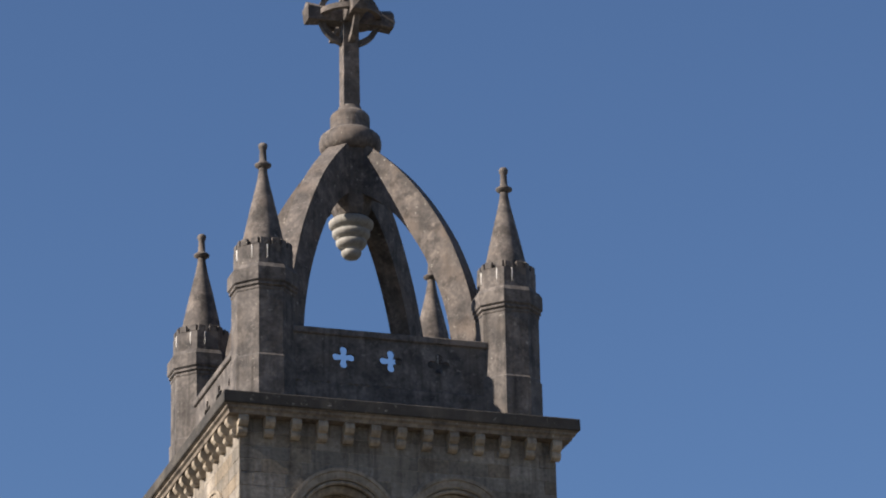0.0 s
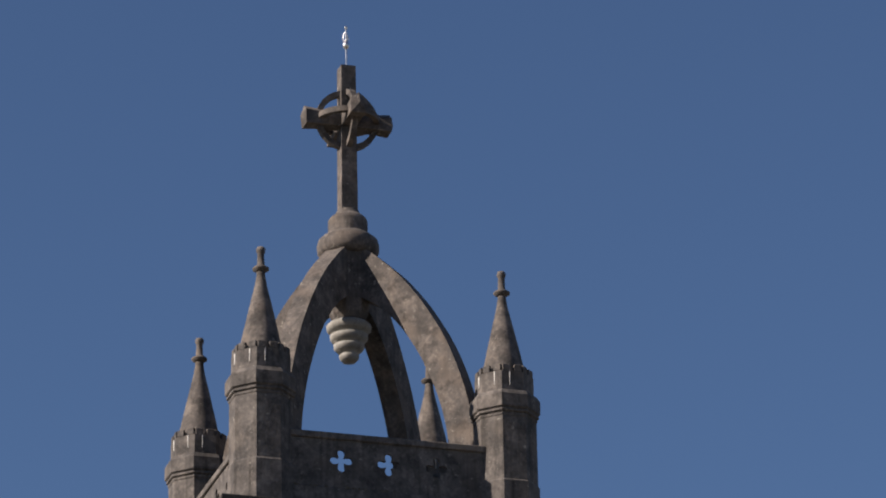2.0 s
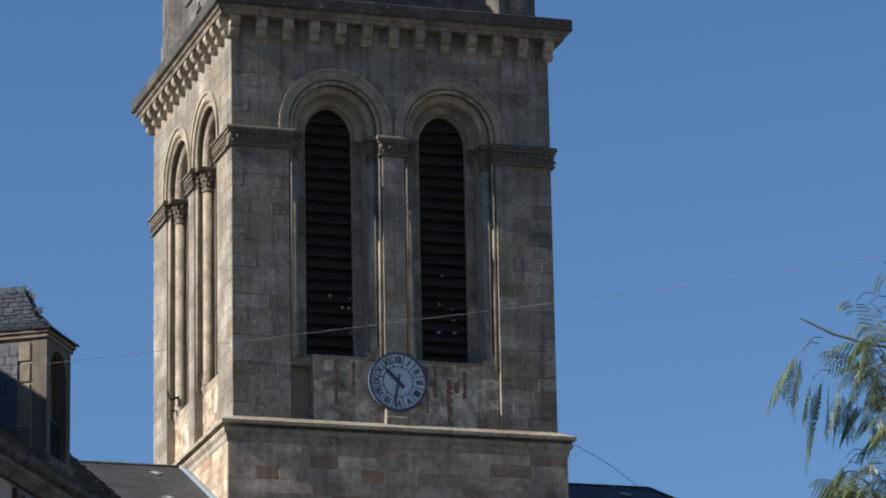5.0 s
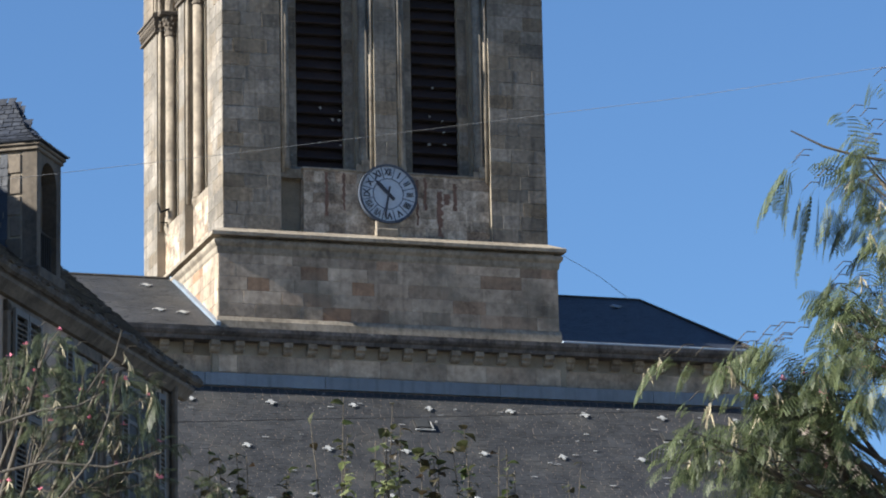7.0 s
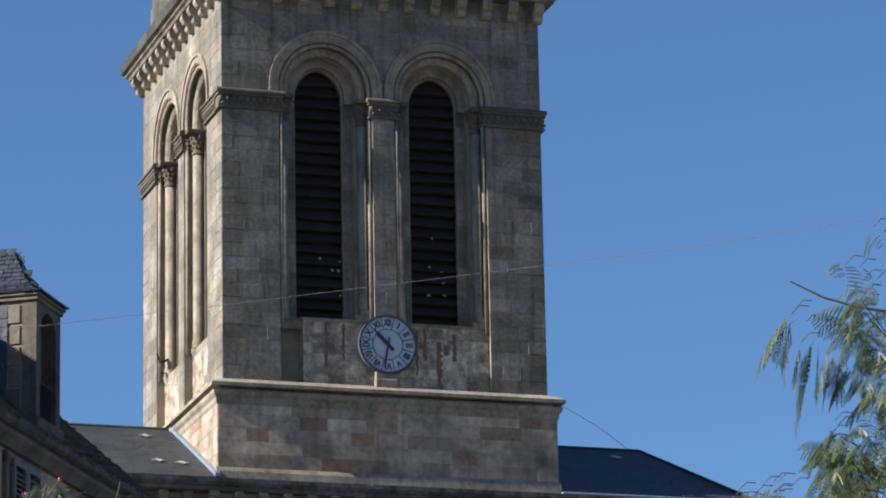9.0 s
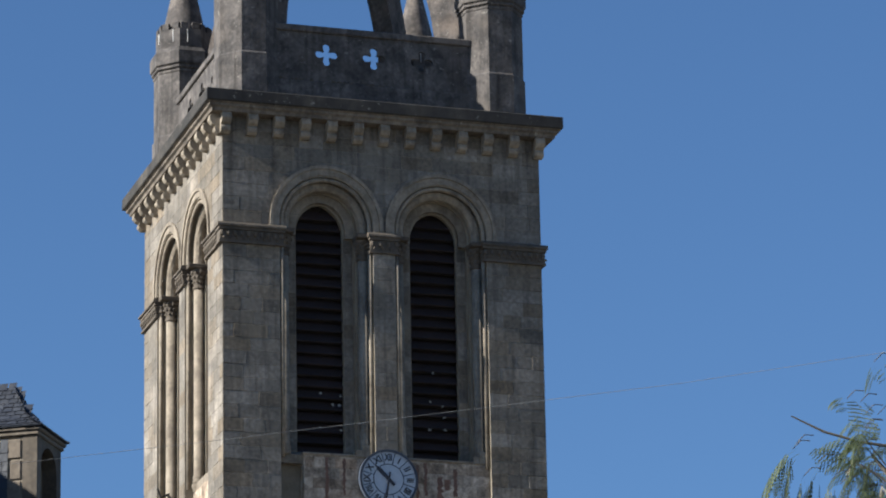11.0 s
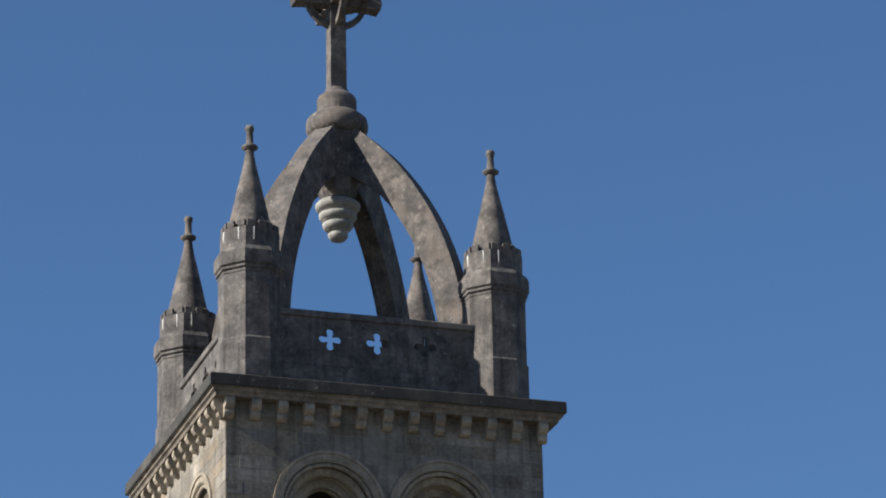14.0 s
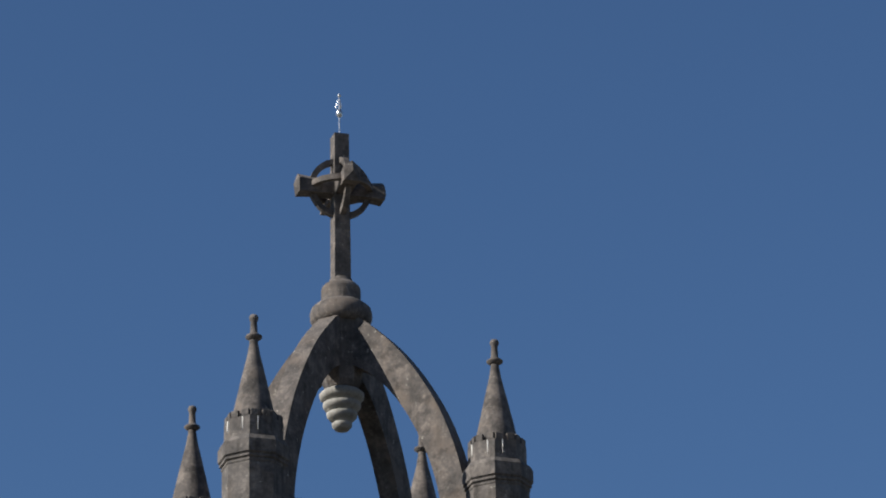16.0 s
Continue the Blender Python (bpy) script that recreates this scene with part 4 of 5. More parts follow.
for k in range(420):
    u, s = rm.uniform(-2.5, 7.0), rm.uniform(0.012, 0.04)
    v, z = rm.choice(((-0.055, E_Z + 0.012), (-0.02, E_Z + 0.04), (0.08, E_Z + 0.06), (0.05, E_Z - 0.115), (0.26, E_Z + 0.20)))
    bmesh.ops.create_icosphere(bm, subdivisions=1, radius=s, matrix=H @ Matrix.Translation((u, v + rm.uniform(-0.02, 0.02), z)) @ Matrix.Diagonal((rm.uniform(1.0, 2.2), 1, rm.uniform(0.4, 0.8), 1)))
tagged(part("moss", bm, MOSS, house_roof, "dark moss and litter on the eaves"), kind="stuff")
bm = bmesh.new()
prism(bm, [(-0.01, E_Z - 0.13), (0.158, E_Z - 0.13), (0.158, E_Z - 0.29), (0.10, E_Z - 0.28), (0.05, E_Z - 0.22), (0.0, E_Z - 0.17)], -12.0, 7.0, YX)
hpart("eaves_moulding", bm, HOUSE_STONE, house_roof, "moulded stone eaves course")
bm = bmesh.new()
tube(bm, [(6.40, 0.05, E_Z - 0.05), (6.42, 0.08, E_Z - 0.3), (6.42, 0.08, E_Z - 0.8), (6.42, 0.08, 0.2)], 0.05, 8)
hpart("downpipe", bm, HOUSE_STONE)
bm = bmesh.new()
box(bm, 6.15, 6.49, 0.135, 0.17, 0, 11.76)
hpart("corner_pilaster", bm, HOUSE_STONE)
for u, shut in ((-0.95, True), (1.08, True), (3.2, False), (5.2, False)):
    win = new("window")
    win.parent = house
    bm = bmesh.new()
    for x0, x1 in ((u - 0.56, u - 0.45), (u + 0.45, u + 0.56)):
        box(bm, x0, x1, 0.10, 0.18, 9.3, 11.72, bevel=0.01)
    box(bm, u - 0.56, u + 0.56, 0.10, 0.18, 11.60, 11.74, bevel=0.01)
    hpart("surround", bm, HOUSE_STONE, win)
    bm = bmesh.new()
    for x0, x1 in ((u - 0.448, u - 0.38), (u - 0.04, u + 0.04), (u + 0.38, u + 0.448)):
        box(bm, x0, x1, 0.125, 0.175, 9.3, 11.59)
    for z in (9.9, 10.5, 11.1, 11.53):
        box(bm, u - 0.38, u + 0.38, 0.13, 0.17, z, z + 0.05)
    hpart("window_frame", bm, SHUTTER, win)
    for z0, z1 in ((9.35, 9.9), (9.95, 10.5), (10.55, 11.1), (11.15, 11.53)):
        for x0, x1 in ((u - 0.38, u - 0.04), (u + 0.04, u + 0.38)):
            bm = bmesh.new()
            box(bm, x0, x1, 0.145, 0.157, z0, z1)
            hpart("pane", bm, GLASS, win)
    for s in (-1, 1):
        a, half, v = (u + s * 0.225, 0.215, 0.05) if shut else (u + s * 0.71, 0.13, 0.06)
        bm = bmesh.new()
        for x0, x1 in ((a - half, a - half + 0.05), (a + half - 0.05, a + half)):
            box(bm, x0, x1, v, v + 0.04, 9.3, 11.66)
        for z in (9.3, 10.45, 11.59):
            box(bm, a - half + 0.05, a + half - 0.05, v, v + 0.04, z, z + 0.07)
        z = 9.42
        while z < 11.57:
            box(bm, a - half + 0.05, a + half - 0.05, -0.028, 0.028, -0.006, 0.006, Matrix.Translation((0, v + 0.02, z)) @ Matrix.Rotation(0.7, 4, "X"))
            z += 0.06
        hpart("shutter", bm, SHUTTER, win, "weathered louvred shutter")

dormer = thing("dormer", "stone dormer with an arched window and hipped slate roof", "dormer")
D0, D1, DV = 2.15, 2.98, 0.36


def dpart(name, bm, mat, parent=dormer, label="", smooth=False):
    return hpart(name, bm, mat, parent, label, smooth)


bm = bmesh.new()
uc, hw, z_sp = 2.56, 0.27, 13.56
cuts = sorted({D0, D1} | {uc + hw * math.cos(math.pi * i / 10) for i in range(11)})
for a, b in zip(cuts, cuts[1:]):
    if abs((a + b) / 2 - uc) < hw:
        z = [z_sp + math.sqrt(max(0, hw * hw - (q - uc) ** 2)) for q in (a, b)]
        prism(bm, [(a, z[0]), (b, z[1]), (b, 13.92), (a, 13.92)], DV, DV + 0.18)
    else:
        prism(bm, [(a, 12.3), (b, 12.3), (b, 13.92), (a, 13.92)], DV, DV + 0.18)
front = dpart("front", bm, HOUSE_STONE, label="pale stone front with arched opening")
bm = bmesh.new()
box(bm, D0 - 0.03, D1 + 0.03, DV - 0.05, DV + 0.12, 12.36, 12.50, bevel=0.015)
dpart("sill", bm, HOUSE_STONE)
bm = bmesh.new()
box(bm, D0 + 0.01, D0 + 0.16, DV + 0.18, 2.4, 12.2, 13.90)
box(bm, D1 - 0.16, D1 - 0.01, DV + 0.18, 2.4, 12.2, 13.90)
cheek = dpart("cheek", bm, MORTAR, label="coursed stone cheek of the dormer")
rr = random.Random(8)
z = 12.35
while z < 13.85:
    v = DV + 0.19
    while v < 0.66:
        v1 = 0.70 if z % 0.51 < 0.25 else 0.76
        bm = bmesh.new()
        box(bm, D0 - 0.008, D0 + 0.02, v + 0.008, v1 - 0.008, z + 0.008, min(13.88, z + 0.25) - 0.008, bevel=0.01)
        dpart("stone_block", bm, HOUSE_STONE, cheek)
        v = v1
    z += 0.255
slates("slate_cover", SLATE_BLUE_SHADED, cheek, H @ Vector((D0 - 0.004, 2.4, 12.5)), H.to_3x3() @ Vector((0, -1, 0)), (0, 0, 1), 1.68, 1.4, w=0.16, e=0.11, lift=0.01)
bm = bmesh.new()
box(bm, D0 - 0.03, D1 + 0.03, DV - 0.03, 2.6, 13.90, 13.95, bevel=0.012)
box(bm, D0 - 0.055, D1 + 0.055, DV - 0.055, 2.6, 13.95, 13.995, bevel=0.015)
dpart("cornice", bm, HOUSE_STONE)
bm = bmesh.new()
BELL = [(0.0, 14.0), (0.22, 14.06), (0.45, 14.15), (0.72, 14.33), (1.0, 14.60)]  # share of the way to the ridge, height
APEX = 0.78


def bell(f):
    """Left and right edge and front line of the roof at that share."""
    return D0 - 0.07 + (uc - D0 + 0.07) * f, D1 + 0.07 - (D1 + 0.07 - uc) * f, DV - 0.08 + (APEX - DV + 0.08) * f


rows = []
for f, z in BELL[:-1]:
    a, b, c = bell(f)
    rows.append([bm.verts.new(p) for p in ((a, 3.0, z), (a, c, z), (b, c, z), (b, 3.0, z))])
rows.append([bm.verts.new((uc, 3.0, BELL[-1][1])), bm.verts.new((uc, APEX, BELL[-1][1]))])
for p, q in zip(rows[:-1], rows[1:-1]):
    for k in range(3):
        bm.faces.new((p[k], p[k + 1], q[k + 1], q[k]))
p, q = rows[-2:]
for f in ((p[0], p[1], q[1], q[0]), (p[1], p[2], q[1]), (p[2], p[3], q[0], q[1]), rows[0][::-1]):
    bm.faces.new(f)
droof = dpart("roof", bm, SLATE_DARK_SHADED, label="bell-shaped hipped roof of small mossy slates")
for (f0, z0), (f1, z1) in zip(BELL, BELL[1:]):
    (a0, b0, c0), (a1, b1, c1) = bell(f0), bell(f1)
    up = Vector((a1 - a0, 0, z1 - z0))
    slates("slate_cover", SLATE_BLUE_SHADED, droof, H @ Vector((a0, c0, z0)), H.to_3x3() @ Vector((0, 1, 0)), H.to_3x3() @ up, 2.5, up.length + 0.05, lambda s, t: s > (c1 - c0) * t / up.length - 0.03, w=0.13, e=0.07, lift=0.014)
    up = Vector((0, c1 - c0, z1 - z0))
    slates("slate_cover", SLATE_BLUE_SHADED, droof, H @ Vector((a0, c0, z0)), H.to_3x3() @ Vector((1, 0, 0)), H.to_3x3() @ up, b0 - a0, up.length + 0.05,
           lambda s, t: (a1 - a0) * t / up.length - 0.03 < s < b0 - a0 - (b0 - b1) * t / up.length + 0.03, w=0.13, e=0.07, lift=0.014)
bm = bmesh.new()
box(bm, uc - hw - 0.02, uc + hw + 0.02, DV + 0.30, DV + 0.36, 12.4, 13.86)
dpart("inner_pane", bm, GLASS)
bm = bmesh.new()
tube(bm, [(uc - hw, DV + 0.06, 12.98), (uc + hw, DV + 0.06, 12.98)], 0.014, 5)
railing = dpart("railing", bm, IRON, label="thin iron window railing")
for k in range(7):
    u = uc - hw + 0.04 + k * (2 * hw - 0.08) / 6
    bm = bmesh.new()
    tube(bm, [(u, DV + 0.06, 12.50), (u, DV + 0.06, 12.98)], 0.010, 5)
    dpart("railing_bar", bm, IRON, railing)

# ---- wires ----
for name, pts, r in (("overhead_wire", [(-16.0, -44.4, 11.62), (-13.83, -44.85, 11.83), (-11.62, -45.36, 12.10), (-9.08, -46.1, 12.40), (-7.24, -46.76, 12.59), (-5.3, -47.56, 12.83), (0.0, -49.7, 13.5)], 0.0024),
                     ("lightning_cable", [(7.8, -0.1, 22.50), (9.2, 1.4, 22.42), (10.7, 3.6, 22.46)], 0.007),
                     ("roof_cable", [(-9.75, -35.2, 11.34), (-8.6, -35.8, 11.30), (-6.7, -36.4, 11.30), (-3.8, -37.4, 11.30), (-1.83, -38.2, 11.33), (6.0, -41.4, 11.5)], 0.004)):
    bm = bmesh.new()
    tube(bm, pts, r, 5)
    tagged(part(name, bm, IRON if name == "roof_cable" else WIRE), "thin cable strung through the air", "cable")


# ---- trees ----
class Leaves:
    """Gathers many small faces for one mesh."""

    def __init__(self):
        self.verts, self.faces = [], []

    def feather(self, root, way, side, length, width, teeth):
        """A leaflet row: a spine with saw-toothed edges, bent a little downwards."""
        k = len(self.verts)
        sag = Vector((0, 0, -0.16 * length))
        spine = [root + way * (length * i / teeth) + sag * (i / teeth) ** 2 for i in range(teeth + 1)]
        self.verts += spine
        for i in range(teeth):
            w = width * (1.0 if 0 < i < teeth - 1 else 0.7)
            for s in (-1, 1):
                self.verts.append((spine[i] + spine[i + 1]) / 2 + side * (s * w) + way * (length * 0.5 / teeth))
                self.faces.append((k + i, k + i + 1, len(self.verts) - 1))

    def stalk(self, pts, t):
        for p, q in zip(pts, pts[1:]):
            k = len(self.verts)
            self.verts += [p - t, p + t, q + t, q - t]
            self.faces.append((k, k + 1, k + 2, k + 3))

    def mesh(self, name, mat):
        me = bpy.data.meshes.new(name)
        me.from_pydata([tuple(v) for v in self.verts], [], self.faces)
        me.materials.append(mat)
        return me


def frond(leaves, base, way, length, droop, rng_, detail=10):
    """A feathery compound leaf: a drooping stalk with pairs of hanging, saw-edged leaflet rows."""
    p, d = Vector(base), Vector(way).normalized()
    side = d.cross(Vector((0, 0, 1)))
    if side.length < 0.1:
        side = Vector((1, 0, 0))
    side.normalize()
    side = (side + Vector((0, 0, rng_.uniform(-0.4, 0.4)))).normalized()
    step = length / detail
    pts = [p.copy()]
    hang = rng_.uniform(0.2, 0.75)
    for i in range(detail):
        d = (d + Vector((0, 0, -droop * (0.5 + i / detail)))).normalized()
        p = p + d * step
        pts.append(p.copy())
        f = (i + 1) / detail
        if f < 0.2:
            continue
        ln = length * 0.42 * (1 - 0.5 * abs(f - 0.5) / 0.5) * rng_.uniform(0.85, 1.1)
        for s in (-1, 1):
            out = (side * s * 0.75 + d * 0.6 - Vector((0, 0, hang + 0.4 * droop))).normalized()
            flat = (d - out * d.dot(out)).normalized()
            leaves.feather(p, out, flat, ln, step * 0.27, 6)
    leaves.stalk(pts, side * length * 0.006)


def silk_tree(name_label, root, clusters, size, seed, blooms, pods, bare=(), sprays=(), leaf=None, boughs=()):
    """A feathery-leaved tree: trunk, a limb to each cluster, twigs and fronds. clusters: (middle, half width, half height, clumps)."""
    rng_ = random.Random(seed)
    tree = thing("silk_tree", name_label, "tree")
    root = Vector(root)
    fork = Vector((root.x, root.y, clusters[0][0][2] * 0.5))
    bm = bmesh.new()
    tube(bm, [root, (root + fork) / 2 + Vector((0.1, 0.05, 0)), fork], [0.16, 0.13, 0.10], 10)
    part("trunk", bm, BARK, tree, smooth=True)
    leaves, twigs, flowers, seeds = Leaves(), bmesh.new(), bmesh.new(), bmesh.new()
    across = Vector((0.953, -0.302, 0))
    for mid, half, high, clumps in clusters:
        mid = Vector(mid)
        bm = bmesh.new()
        bend = fork.lerp(mid, 0.55) + Vector((rng_.uniform(0, 0.3), 0, 0.25))
        fine = [fork.lerp(bend, t).lerp(bend.lerp(mid, t), t) for t in (0, 0.2, 0.4, 0.6, 0.8, 1.0)]
        tube(bm, fine, [0.06, 0.045, 0.034, 0.025, 0.016, 0.008], 6)
        part("limb", bm, TWIG, tree, smooth=True)
        for c in range(clumps):
            a, r = rng_.uniform(0, 2 * math.pi), math.sqrt(rng_.random())
            end = mid + across * half * r * math.cos(a) + Vector((0, 0, high * r * math.sin(a))) + Vector((0.302, 0.953, 0)) * rng_.uniform(-0.35, 0.35)
            start = fine[4].lerp(mid, rng_.random())
            knee = (start + end) / 2 + Vector((0, 0, 0.3 * high))
            tube(twigs, [start, knee, end], [0.007, 0.005, 0.003], 4)
            way = (end - start).normalized()
            for k in range(rng_.randint(3, 5)):
                q = knee.lerp(end, rng_.uniform(0.4, 1.0))
                fw = (way * 0.6 + Vector((rng_.uniform(-1, 1), rng_.uniform(-1, 1), rng_.uniform(-0.55, 0.6)))).normalized()
                frond(leaves, q, fw, size * rng_.uniform(0.6, 1.15), rng_.uniform(0.06, 0.30), rng_)
            if rng_.random() < blooms:
                for k in range(9):
                    dv = Vector((rng_.gauss(0, 1), rng_.gauss(0, 1), abs(rng_.gauss(0, 1)))).normalized() * 0.028
                    tube(flowers, [end, end + dv], [0.004, 0.002], 3)
            if rng_.random() < pods:
                for k in range(3):
                    dv = Vector((rng_.uniform(-0.05, 0.05), rng_.uniform(-0.05, 0.05), -rng_.uniform(0.05, 0.12)))
                    tube(seeds, [end, end + dv * 0.5 + Vector((0.01, 0, 0)), end + dv], [0.002, 0.0055, 0.002], 4)
    for a, z in sprays:
        # a long frond hanging from its twig, with two shorter ones beside it
        way, n = z - a, (z - a).length
        tube(twigs, [a + Vector((0.10, 0, 0.05)), a + Vector((0.05, 0, 0.05)), a], [0.0032, 0.0026, 0.002], 4)
        if rng_.random() < pods * 0.3:
            for k in range(5):
                b = a.lerp(z, rng_.uniform(0.0, 0.5))
                dv = Vector((rng_.uniform(-0.04, 0.04), rng_.uniform(-0.04, 0.04), -rng_.uniform(0.06, 0.13)))
                tube(seeds, [b, b + dv * 0.5 + Vector((0.008, 0, 0)), b + dv], [0.002, 0.006, 0.002], 4)
        for k in range(3):
            fw = way.normalized() + Vector((rng_.uniform(-0.3, 0.3), rng_.uniform(-0.3, 0.3), 0.35)) * (0.4 + 0.5 * k)
            frond(leaves, a + Vector((0.02 * k, 0.03 * k, -0.02 * k)), fw, n * (1.0, 0.8, 0.62)[k], rng_.uniform(0.10, 0.2), rng_, 10)
    for pts in boughs:
        bm = bmesh.new()
        tube(bm, pts, [0.012, 0.009, 0.007, 0.004][:len(pts)], 6)
        part("bough", bm, BARK, tree, "pale bare bough")
    if bare:
        bm = bmesh.new()
        tube(bm, bare, [0.011] + [0.007] * (len(bare) - 2) + [0.004], 5)
        part("bare_branch", bm, TWIG, tree, "bare dark branch")
    part("crown", leaves.mesh("crown", leaf or FROND), leaf or FROND, tree, "drooping feathery green fronds")
    tagged(part("twig_tangle", twigs, TWIG, tree), kind="stuff")
    if flowers.verts:
        tagged(part("blossom_cluster", flowers, PINK, tree, "small pink tufted flowers"), kind="stuff")
    if seeds.verts:
        tagged(part("seed_pod_cluster", seeds, POD, tree, "pale dry seed pods"), kind="stuff")
    return tree


# places in a plane across the line of sight: right and up in metres from a middle line, at a distance
def spot(side, up, dist):
    a = radians(17.585)
    return EYE + Vector((math.sin(a), math.cos(a), 0)) * dist + Vector((math.cos(a), -math.sin(a), 0)) * side + Vector((0, 0, up))


def hanging(places, dist, seed):
    """Stalk ends and tips of fronds that hang to one side, round each (side, up, half width, half height, count)."""
    rng_ = random.Random(seed)
    out = []
    for s, u, half, high, n in places:
        for k in range(n):
            a, b, far = s + rng_.uniform(-half, half), u + rng_.uniform(-high, high), dist + rng_.uniform(-0.25, 0.25)
            out.append((spot(a, b, far), spot(a - rng_.uniform(0.02, 0.22), b - rng_.uniform(0.04, 0.22), far)))
    return out


# right-hand tree
silk_tree("silk tree with feathery leaves, pink blossom and dry pods", spot(4.2, -1.6, 21), [
    (spot(2.30, 5.42, 21.2), 0.12, 0.08, 7), (spot(2.38, 4.95, 20.9), 0.10, 0.20, 7), (spot(2.20, 4.66, 21.1), 0.22, 0.12, 14), (spot(1.42, 4.28, 20.9), 0.12, 0.06, 2), (spot(1.85, 4.10, 21.0), 0.34, 0.18, 36),
    (spot(2.15, 4.30, 20.7), 0.25, 0.25, 30), (spot(1.40, 3.84, 20.8), 0.28, 0.14, 17), (spot(1.95, 3.75, 21.0), 0.50, 0.25, 50),
    (spot(1.75, 3.40, 21.0), 0.60, 0.20, 30)],
    0.23, 11, 0.10, 0.25, [spot(2.45, 5.40, 21.0), spot(2.22, 5.44, 21.0), spot(2.03, 5.50, 21.0), spot(1.86, 5.59, 21.0)],
    [(spot(a, b, 21.0), spot(c, d, 21.0)) for a, b, c, d in (
        (1.88, 5.44, 1.60, 5.16), (1.86, 5.41, 1.75, 5.07), (1.99, 5.33, 1.86, 4.84), (1.91, 5.26, 1.84, 5.04), (2.06, 5.24, 1.94, 4.98), (2.10, 5.21, 1.99, 4.93), (2.15, 5.29, 2.09, 5.12), (2.23, 5.24, 2.22, 5.07), (2.32, 5.20, 2.27, 4.99), (2.28, 5.08, 2.20, 4.91), (2.32, 5.02, 2.31, 4.82), (2.32, 5.59, 2.24, 5.48), (2.16, 5.68, 2.04, 5.70), (2.23, 5.66, 2.31, 5.64), (2.37, 5.85, 2.29, 5.81), (2.08, 4.80, 1.91, 4.66), (2.14, 4.75, 1.96, 4.60), (2.19, 4.69, 1.98, 4.50), (2.22, 5.41, 2.10, 5.26), (2.28, 5.37, 2.21, 5.17), (2.19, 5.36, 2.26, 5.20))]
    + hanging(((2.13, 4.78, 0.12, 0.10, 9), (2.26, 5.12, 0.07, 0.14, 7), (2.27, 5.55, 0.06, 0.12, 5), (2.32, 5.90, 0.02, 0.03, 1), (1.22, 4.36, 0.10, 0.05, 4), (1.38, 4.14, 0.12, 0.06, 4), (1.62, 4.40, 0.14, 0.05, 12), (1.72, 4.47, 0.10, 0.03, 5), (1.78, 4.28, 0.12, 0.08, 9)), 21.0, 7))
# left-hand tree, before the house
silk_tree("silk tree with drooping fronds before the house wall", spot(-4.4, -1.6, 30), [
    (spot(-2.98, 6.50, 29.9), 0.13, 0.13, 3), (spot(-3.25, 6.35, 30.1), 0.16, 0.12, 3), (spot(-2.55, 6.24, 30.0), 0.20, 0.10, 3), (spot(-3.05, 6.25, 30.0), 0.36, 0.18, 11), (spot(-2.55, 6.02, 30.1), 0.34, 0.18, 12), (spot(-2.95, 5.78, 29.8), 0.40, 0.22, 18),
    (spot(-2.28, 5.65, 30.2), 0.26, 0.20, 12), (spot(-2.75, 5.35, 30.0), 0.65, 0.18, 28), (spot(-1.72, 5.28, 29.9), 0.28, 0.08, 8),
    (spot(-2.70, 5.00, 30.0), 0.80, 0.18, 26)],
    0.21, 23, 0.25, 0.30, [spot(-2.66, 5.98, 29.6), spot(-2.59, 6.09, 29.6), spot(-2.45, 6.26, 29.6), spot(-2.40, 6.45, 29.6)],
    [(spot(-3.01, 6.34, 29.6), spot(-3.20, 6.13, 29.6)), (spot(-2.99, 6.30, 29.6), spot(-2.95, 6.07, 29.6)), (spot(-2.91, 6.34, 29.6), spot(-2.83, 6.15, 29.6)),
    (spot(-2.75, 6.32, 29.6), spot(-2.71, 6.11, 29.6)), (spot(-2.39, 6.28, 29.6), spot(-2.29, 6.11, 29.6)), (spot(-2.41, 6.09, 29.6), spot(-2.35, 5.85, 29.6)),
    (spot(-2.23, 6.07, 29.6), spot(-2.10, 5.79, 29.6)), (spot(-2.31, 5.88, 29.6), spot(-2.19, 5.66, 29.6)), (spot(-2.29, 5.79, 29.6), spot(-2.19, 5.54, 29.6)),
    (spot(-2.45, 5.79, 29.6), spot(-2.59, 5.64, 29.6)), (spot(-2.67, 6.09, 29.6), spot(-2.75, 5.90, 29.6)), (spot(-3.11, 6.34, 29.6), spot(-3.03, 6.09, 29.6)),
    (spot(-2.17, 6.00, 29.6), spot(-2.20, 5.66, 29.6)), (spot(-2.49, 6.13, 29.6), spot(-2.45, 5.90, 29.6)), (spot(-3.03, 6.47, 29.6), spot(-3.02, 6.26, 29.6))],
    FROND_DULL, [(spot(-3.35, 5.72, 29.5), spot(-3.0, 5.83, 29.5), spot(-2.72, 5.86, 29.5), spot(-2.55, 5.95, 29.5)), (spot(-2.9, 5.1, 29.5), spot(-2.62, 5.45, 29.5), spot(-2.5, 5.75, 29.5), spot(-2.42, 6.1, 29.5)), (spot(-3.4, 5.35, 29.5), spot(-2.95, 5.45, 29.5), spot(-2.5, 5.40, 29.5), spot(-2.1, 5.5, 29.5))])


